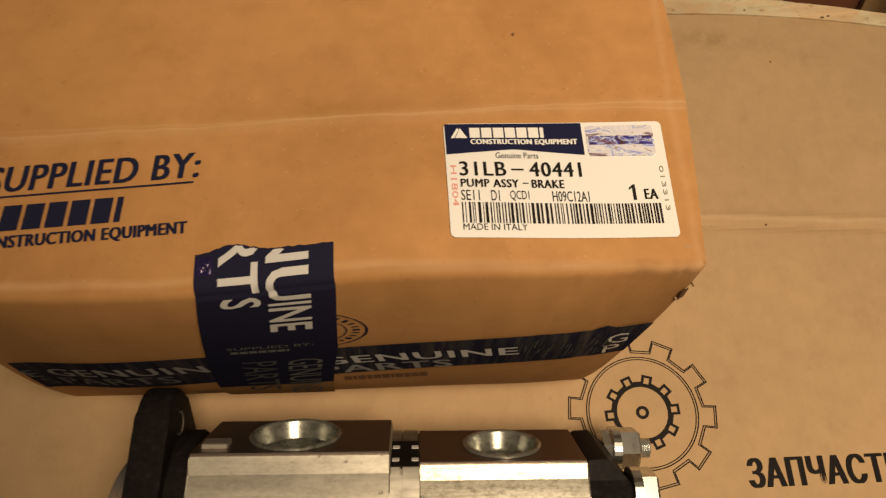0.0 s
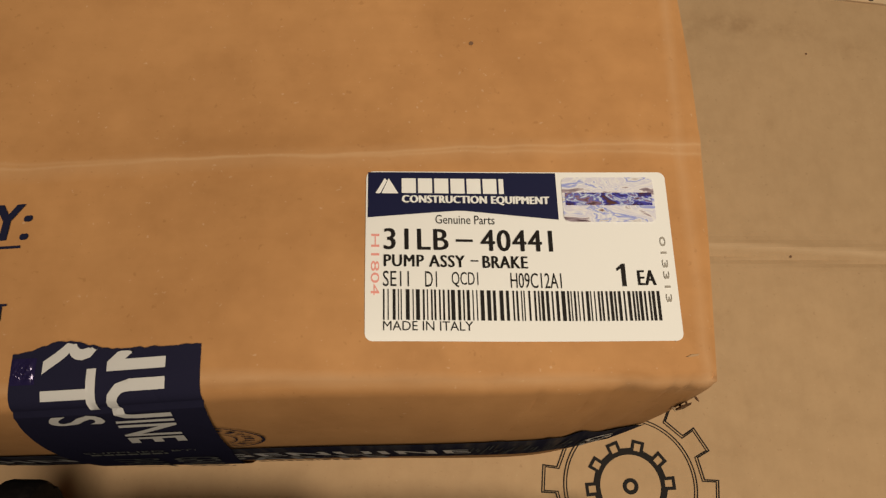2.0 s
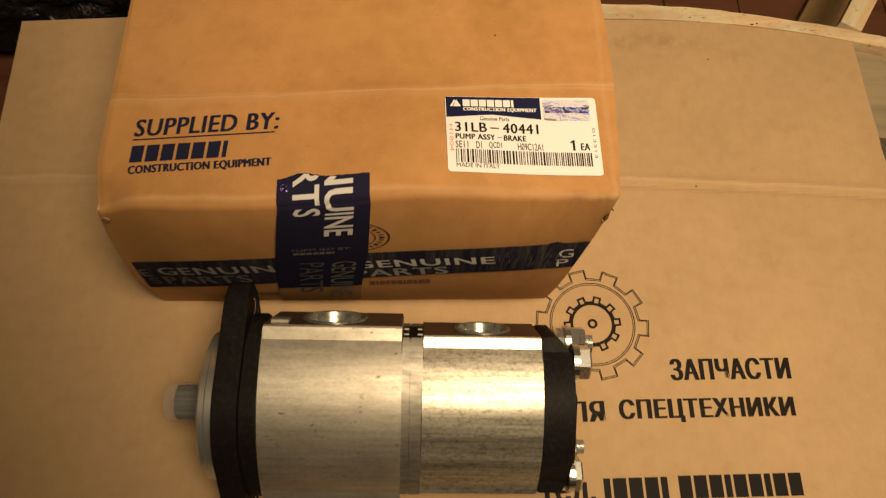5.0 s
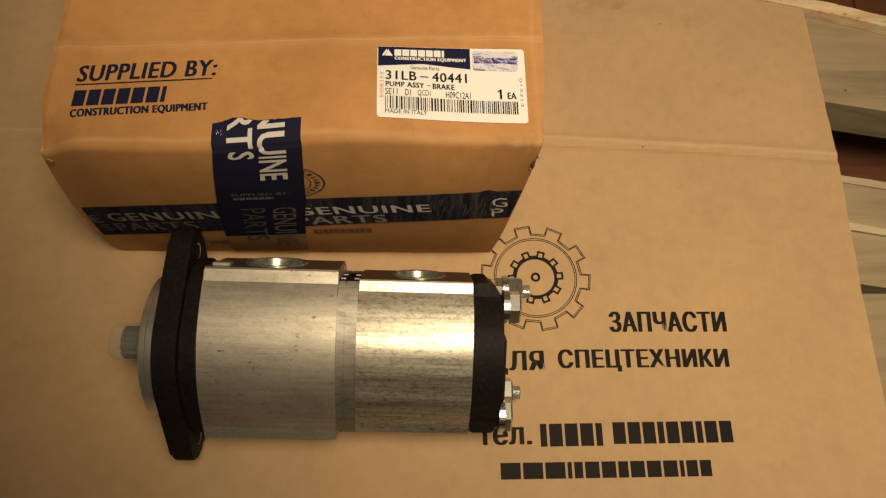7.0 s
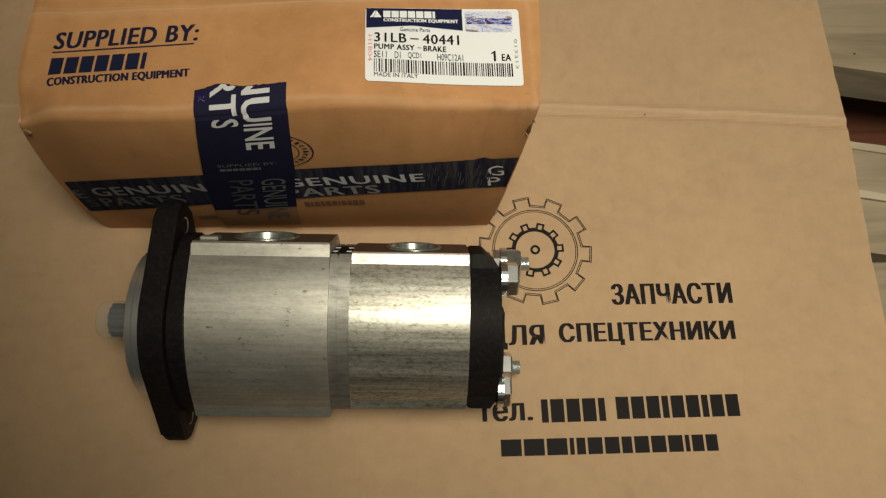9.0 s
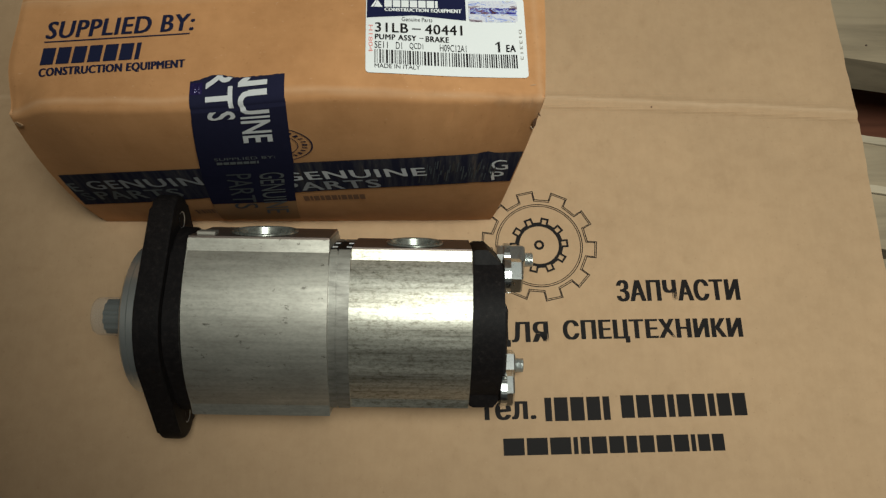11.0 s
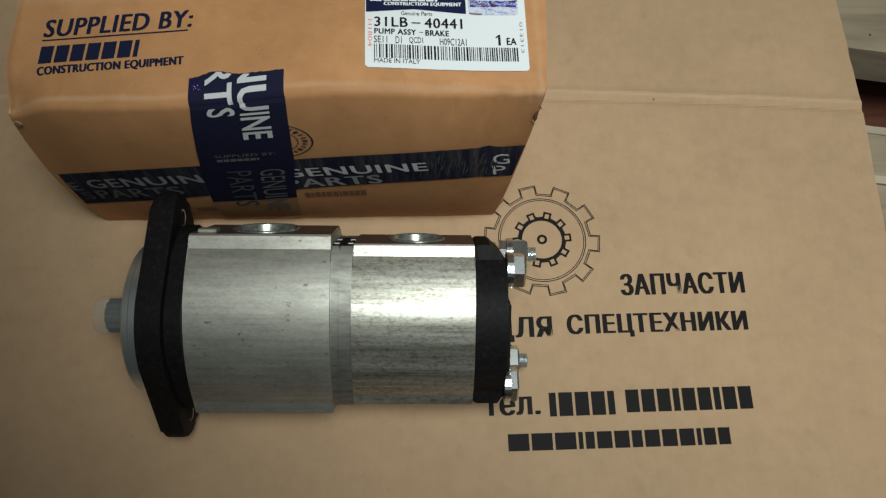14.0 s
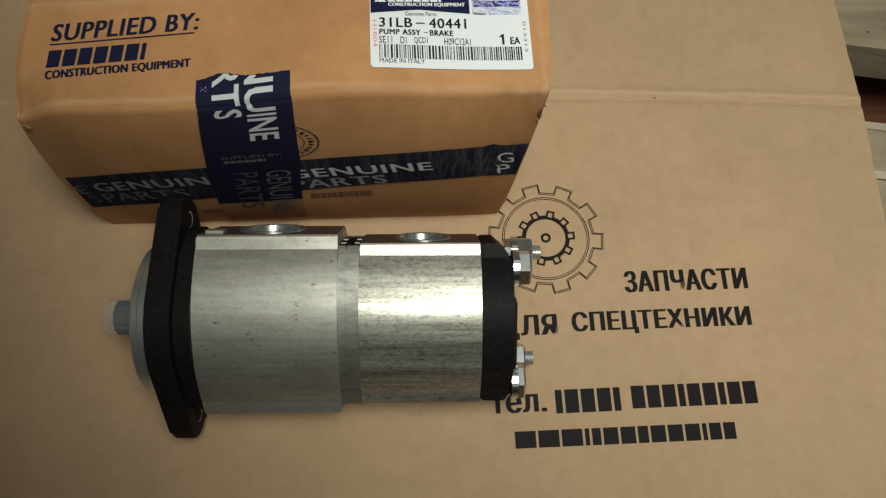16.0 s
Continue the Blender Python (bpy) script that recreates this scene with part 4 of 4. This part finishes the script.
on_lid("printed_hook", join_bm(arc_bm(0.0042, 0.0062, 180, 365), poly_bm([(0.0042, 0), (0.0062, 0), (0.0062, 0.03), (0.0042, 0.03)])), -0.1395, 0.1990)
on_lid("printed_glass", join_bm(poly_bm([(-0.0080, 0), (0.0080, 0), (0.0080, 0.0016), (-0.0080, 0.0016)]), poly_bm([(-0.0012, 0.0016), (0.0012, 0.0016), (0.0012, 0.028), (-0.0012, 0.028)])), -0.0985, 0.1910, 1.5)
for sgn in (-1, 1):
    pts = [(0.0035, 0), (0.0105, 0), (0.0175, 0.0105), (0.0185, 0.018), (0.0150, 0.0135), (0.0100, 0.0095), (0.0105, 0.0150), (0.0050, 0.0080)]
    pts = [(sgn * x, y) for x, y in pts]
    on_lid("printed_palm_sign", poly_bm(pts if sgn > 0 else pts[::-1]), -0.0585, 0.1895, 1.5)
on_lid("lid_scuff", poly_bm([(0, 0), (0.008, -0.004), (0.016, 0.002), (0.020, 0.016), (0.012, 0.030), (0.003, 0.024), (-0.004, 0.012)]), -0.2480, 0.1900, 0, 0, SCUFF, 0.0004, None, "pale patch where the paper tore off")

# ---------------------------------------------------------------- gear pump
AX, AZ, ROLL, YAW = -0.0801, 0.0670, 27.0, -1.5
pump = thing("gear_pump", "tandem aluminium gear pump with black flange lying on the sheet", "pump", (0, AX - 0.0042, AZ), (ROLL, 0, YAW))


def body_outline(hn, corner, crest, low, facet, steps=14):
    """Cross-section: flat port faces at y = +-hn, domed above and below."""
    pts = []
    def dome(sign, base, top):
        a = []
        h = hn - facet
        sag = abs(top - base)
        rad = (h * h + sag * sag) / (2 * sag)
        for i in range(steps + 1):
            y = h - 2 * h * i / steps
            a.append((y, sign * (abs(base) + sag - rad + math.sqrt(rad * rad - y * y))))
        return a
    up = dome(1, corner + 0.002, crest)
    dn = dome(-1, low - 0.016, low)[::-1]
    pts += [(hn, corner)] + up + [(-hn, corner)]
    pts += [(-hn, -(low - 0.0295))] + dn + [(hn, -(low - 0.0295))]
    return pts


def chamfered(bm, point, normal):
    """Cut a corner off and close the cut."""
    cut = bmesh.ops.bisect_plane(bm, geom=bm.verts[:] + bm.edges[:] + bm.faces[:], plane_co=point, plane_no=normal, clear_outer=True)["geom_cut"]
    bmesh.ops.edgeloop_fill(bm, edges=[e for e in cut if isinstance(e, bmesh.types.BMEdge)])
    return bm


def drilled(ob, x, y, z, r, depth):
    """Sink a tapered round recess into the +y side of a part."""
    bm = lathe([(-depth, r - 0.0035), (0.004, r)], 56, "y")
    for v in bm.verts:
        v.co += Vector((x, y, z))
    cutter = link("cutter", bm, None, ob.parent)
    cut = ob.modifiers.new("recess", "BOOLEAN")
    cut.operation, cut.object, cut.solver = "DIFFERENCE", cutter, "EXACT"
    me = bpy.data.meshes.new_from_object(ob.evaluated_get(bpy.context.evaluated_depsgraph_get()))
    ob.modifiers.clear()
    ob.data = me
    bpy.data.objects.remove(cutter)
    return ob


FX0, FX1, RX0, RX1 = -0.2612, -0.1640, -0.1498, -0.0660
PORTS = ((-0.2133, 0.0643, -0.0010, 0.0236), (-0.1065, 0.0579, -0.0020, 0.0206))
SLANT = ((FX0, 0, 0.0235), (-0.0497, 0, -0.0040))
b1 = part("front_body", chamfered(prism(body_outline(0.0629, 0.0245, 0.0450, 0.0560, 0.0085), FX0, FX1, 0.0006, 1), *SLANT), ALU, pump, "matt grey extruded aluminium body")
sharp(drilled(b1, *PORTS[0][:3], PORTS[0][3] - 0.0020, 0.0115), 9)
for x0, x1, k in ((FX1, -0.1590, 0.0), (-0.1590, -0.1582, 0.0010), (-0.1582, RX0, 0.0)):
    sharp(part("spacer_plate", prism(body_outline(0.0566 - k, 0.0245, 0.0410 - k, 0.0560, 0.003), x0, x1, 0.0003 if k == 0 else 0.0, 1), ALU_DULL, pump), 9)
b2 = part("rear_body", prism(body_outline(0.0566, 0.0225, 0.0430, 0.0560, 0.007), RX0, RX1, 0.0006, 1), ALU_WORN, pump, "bright stained aluminium body")
sharp(drilled(b2, *PORTS[1][:3], PORTS[1][3] - 0.0020, 0.0115), 9)
bm = prism(body_outline(0.0571, 0.0190, 0.0435, 0.0560, 0.010), RX1, -0.0440, 0.003, 2)
bm = chamfered(chamfered(bm, (-0.0440, 0.0460, 0), (1.0, 1.0, 0)), (-0.0440, -0.0506, 0), (1.0, -0.7, 0))
sharp(part("end_cover", bm, BLACK_PAINT, pump, "black painted end cover"), 25)
bm = box_mesh(-0.0450, -0.0410, -0.030, 0.020, -0.045, 0.034, 0.003)
part("cover_boss", bm, BLACK_PAINT, pump)


def flange_outline(long, wide, tip, steps=10):
    """A two-bolt flange: a round middle drawn out to two rounded tips."""
    pts = []
    c = long - tip
    half = math.acos((wide - tip) / c)
    for side in (0, 1):
        base = math.pi * side
        for i in range(steps + 1):
            a = base - half + 2 * half * i / steps
            pts.append((c * math.cos(base) + tip * math.cos(a), tip * math.sin(a)))
        for i in range(1, steps):
            a = base + half + (math.pi - 2 * half) * i / steps
            pts.append((wide * math.cos(a), wide * math.sin(a)))
    return pts


sharp(part("flange", prism(flange_outline(0.0897, 0.0560, 0.019), -0.2890, -0.2722, 0.003, 3), BLACK_PAINT, pump, "black painted two-bolt mounting flange"), 25)
sharp(part("flange_neck", prism(flange_outline(0.0670, 0.0495, 0.030), -0.2722, FX0, 0.001, 1), BLACK_PAINT, pump), 25)
for y in (-0.072, 0.072):
    bm = ring_bm(0.0046, 0.0062, 28)
    for v in bm.verts:
        v.co = Vector((-0.2719 - 0.0006 * (v.co.length < 0.005), y + v.co.x, v.co.y))
    part("bolt_hole", bm, RING, pump, "bare metal rim of a bolt hole")
sharp(part("pilot_ring", lathe([(-0.2890, 0.0535), (-0.2940, 0.0535), (-0.2950, 0.0525), (-0.2985, 0.0525), (-0.3000, 0.0505), (-0.3005, 0.030)]), RING, pump, "machined grey pilot ring"), 30)
rr = [(0.0112 if (i // 2) % 2 else 0.0125) for i in range(48)]
bm = prism([(0.001 + rr[i] * math.cos(2 * math.pi * i / 48), rr[i] * math.sin(2 * math.pi * i / 48)) for i in range(48)], -0.3262, -0.3000)
part("shaft", bm, STEEL_DARK, pump, "dark splined shaft end")
bm = lathe([(-0.3010, 0.0142), (-0.3325, 0.0138), (-0.3345, 0.0125)], 40)
for v in bm.verts:
    v.co.y += 0.001
sharp(part("shaft_cap", bm, CAP, pump, "milky translucent plastic cap over the shaft"), 30)


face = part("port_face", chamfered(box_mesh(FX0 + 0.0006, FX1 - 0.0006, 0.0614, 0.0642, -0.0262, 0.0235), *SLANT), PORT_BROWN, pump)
drilled(face, *PORTS[0][:3], PORTS[0][3] - 0.0020, 0.0115)
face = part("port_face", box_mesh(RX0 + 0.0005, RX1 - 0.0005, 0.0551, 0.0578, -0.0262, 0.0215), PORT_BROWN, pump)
drilled(face, *PORTS[1][:3], PORTS[1][3] - 0.0020, 0.0115)
part("port_block", box_mesh(-0.2570, -0.2440, 0.0638, 0.0666, 0.0080, 0.0172, 0.0005, 1), ALU, pump, "small raised pale block")
for x, y, z, r in PORTS:
    cup = [(0.0002, r), (0.0012, r - 0.0001), (0.0018, r - 0.0009), (0.0017, r - 0.0021), (0.0010, r - 0.0027)]
    cup += [(0.0010 - 0.0014 * k, r - 0.0028 - 0.0014 * 0.277 * k) for k in range(7)]
    cup += [(-0.0084, r * 0.72), (-0.0084, r * 0.45), (-0.0070, r * 0.40), (-0.0072, 0.0003)]
    bm = lathe(cup, 56, "y")
    bmesh.ops.delete(bm, geom=[f for f in bm.faces if len(f.verts) > 4 and f.calc_center_median().y > -0.002], context="FACES_ONLY")
    for v in bm.verts:
        v.co += Vector((x, y, z))
    sharp(part("port_plug", bm, PLUG, pump, "mottled silvery cup-shaped port plug"), 18)
part("name_plate", box_mesh(FX1 + 0.0002, RX0 - 0.0002, 0.0536, 0.0571, -0.012, 0.0240, 0.0003, 1), BLACK_PAINT, pump, "black plate with pale marks")
for z in (-0.004, 0.014):
    for x in (-0.1632, -0.1535):
        part("plate_mark", box_mesh(x, x + 0.0035, 0.0570, 0.0574, z, z + 0.0040), PAPER, pump)


def hexnut(x0, x1, flats, y, z, stud, turn):
    r = flats / math.sqrt(3)
    bm = lathe([(x0, r), (x1 - 0.0012, r), (x1, r * 0.92)], 6)
    for v in bm.verts:
        c, s_ = math.cos(turn), math.sin(turn)
        v.co = Vector((v.co.x, c * v.co.y - s_ * v.co.z + y, s_ * v.co.y + c * v.co.z + z))
    nut = part("nut", bm, ZINC, pump, "zinc-plated hexagon nut")
    bm = lathe([(x0 - 0.0045, r * 1.02), (x0, r * 1.02)], 32)
    for v in bm.verts:
        v.co += Vector((0, y, z))
    part("washer", bm, ZINC, pump)
    if stud:
        prof = [(x1 - 0.001, 0.0055)]
        k = 0
        while prof[-1][0] < x1 + stud:
            k += 1
            prof.append((prof[-1][0] + 0.0005, 0.0057 if k % 2 else 0.0051))
        bm = lathe(prof, 20)
        for v in bm.verts:
            v.co += Vector((0, y, z))
        part("stud", bm, RING, pump, "threaded stud end")


for y, z, x1, stud, turn in ((0.0410, -0.042, -0.0225, 0.007, 0.44), (0.0395, 0.018, -0.0312, 0.0, 0.55), (-0.0410, -0.032, -0.0280, 0.007, 0.50), (-0.0430, 0.018, -0.0340, 0.0, 0.46)):
    if x1 > -0.025:
        bm = lathe([(-0.0440, 0.0108), (-0.0360, 0.0108)], 6)
        for v in bm.verts:
            v.co += Vector((0, y, z))
        part("spacer_nut", bm, ZINC, pump)
    hexnut(max(-0.0395, x1 - 0.0115), x1, 0.0215, y, z, stud, turn)

# ---------------------------------------------------------------- behind the pallet
def bag_bm():
    bm = bmesh.new()
    bmesh.ops.create_icosphere(bm, subdivisions=6, radius=1.0)
    for v in bm.verts:
        d = v.co.normalized()
        k = 1.0 + 0.16 * noise.noise(d * 2.2) + 0.16 * abs(noise.noise(d * 5.0)) + 0.07 * abs(noise.noise(d * 13.0)) + 0.04 * abs(noise.noise(d * 24.0)) + 0.02 * abs(noise.noise(d * 47.0))
        v.co = Vector((d.x * 0.24 * k, d.y * 0.12 * k, max(-0.105, d.z * 0.13 * k)))
    return bm


bag = thing("plastic_bag", "crumpled glossy black plastic bag behind the pallet", "bag", (-0.60, 0.490, FLOOR_Z + 0.109))
part("film", bag_bm(), BAG, bag, smooth=True)
stick = thing("wooden_stick", "pale planed wooden stick leaning on the lath", "stick", (0.3035, 0.3225, -0.003), (0, 0, 57))
part("bar", box_mesh(-0.0095, 0.60, -0.0115, 0.0115, -0.010, 0.0042, 0.0015), WOOD_PALE, stick)

board = thing("wooden_board", "brown weathered board lying behind the pallet beside the stick", "board", (0.3860, 0.4300, FLOOR_Z + 0.004), (0, 0, 57))
part("plank", box_mesh(-0.20, 0.70, -0.006, 0.046, 0.0, 0.022, 0.002), WOOD_BROWN, board)

# floor boards
for i in range(24):
    x = -1.1 + 0.098 * i
    b = part("floor_board", box_mesh(x, x + (0.076 if i == 13 else 0.095), -1.0, 1.4, FLOOR_Z, FLOOR_Z + 0.004, 0.001, 1), FLOOR, bpy.data.objects["floor"])
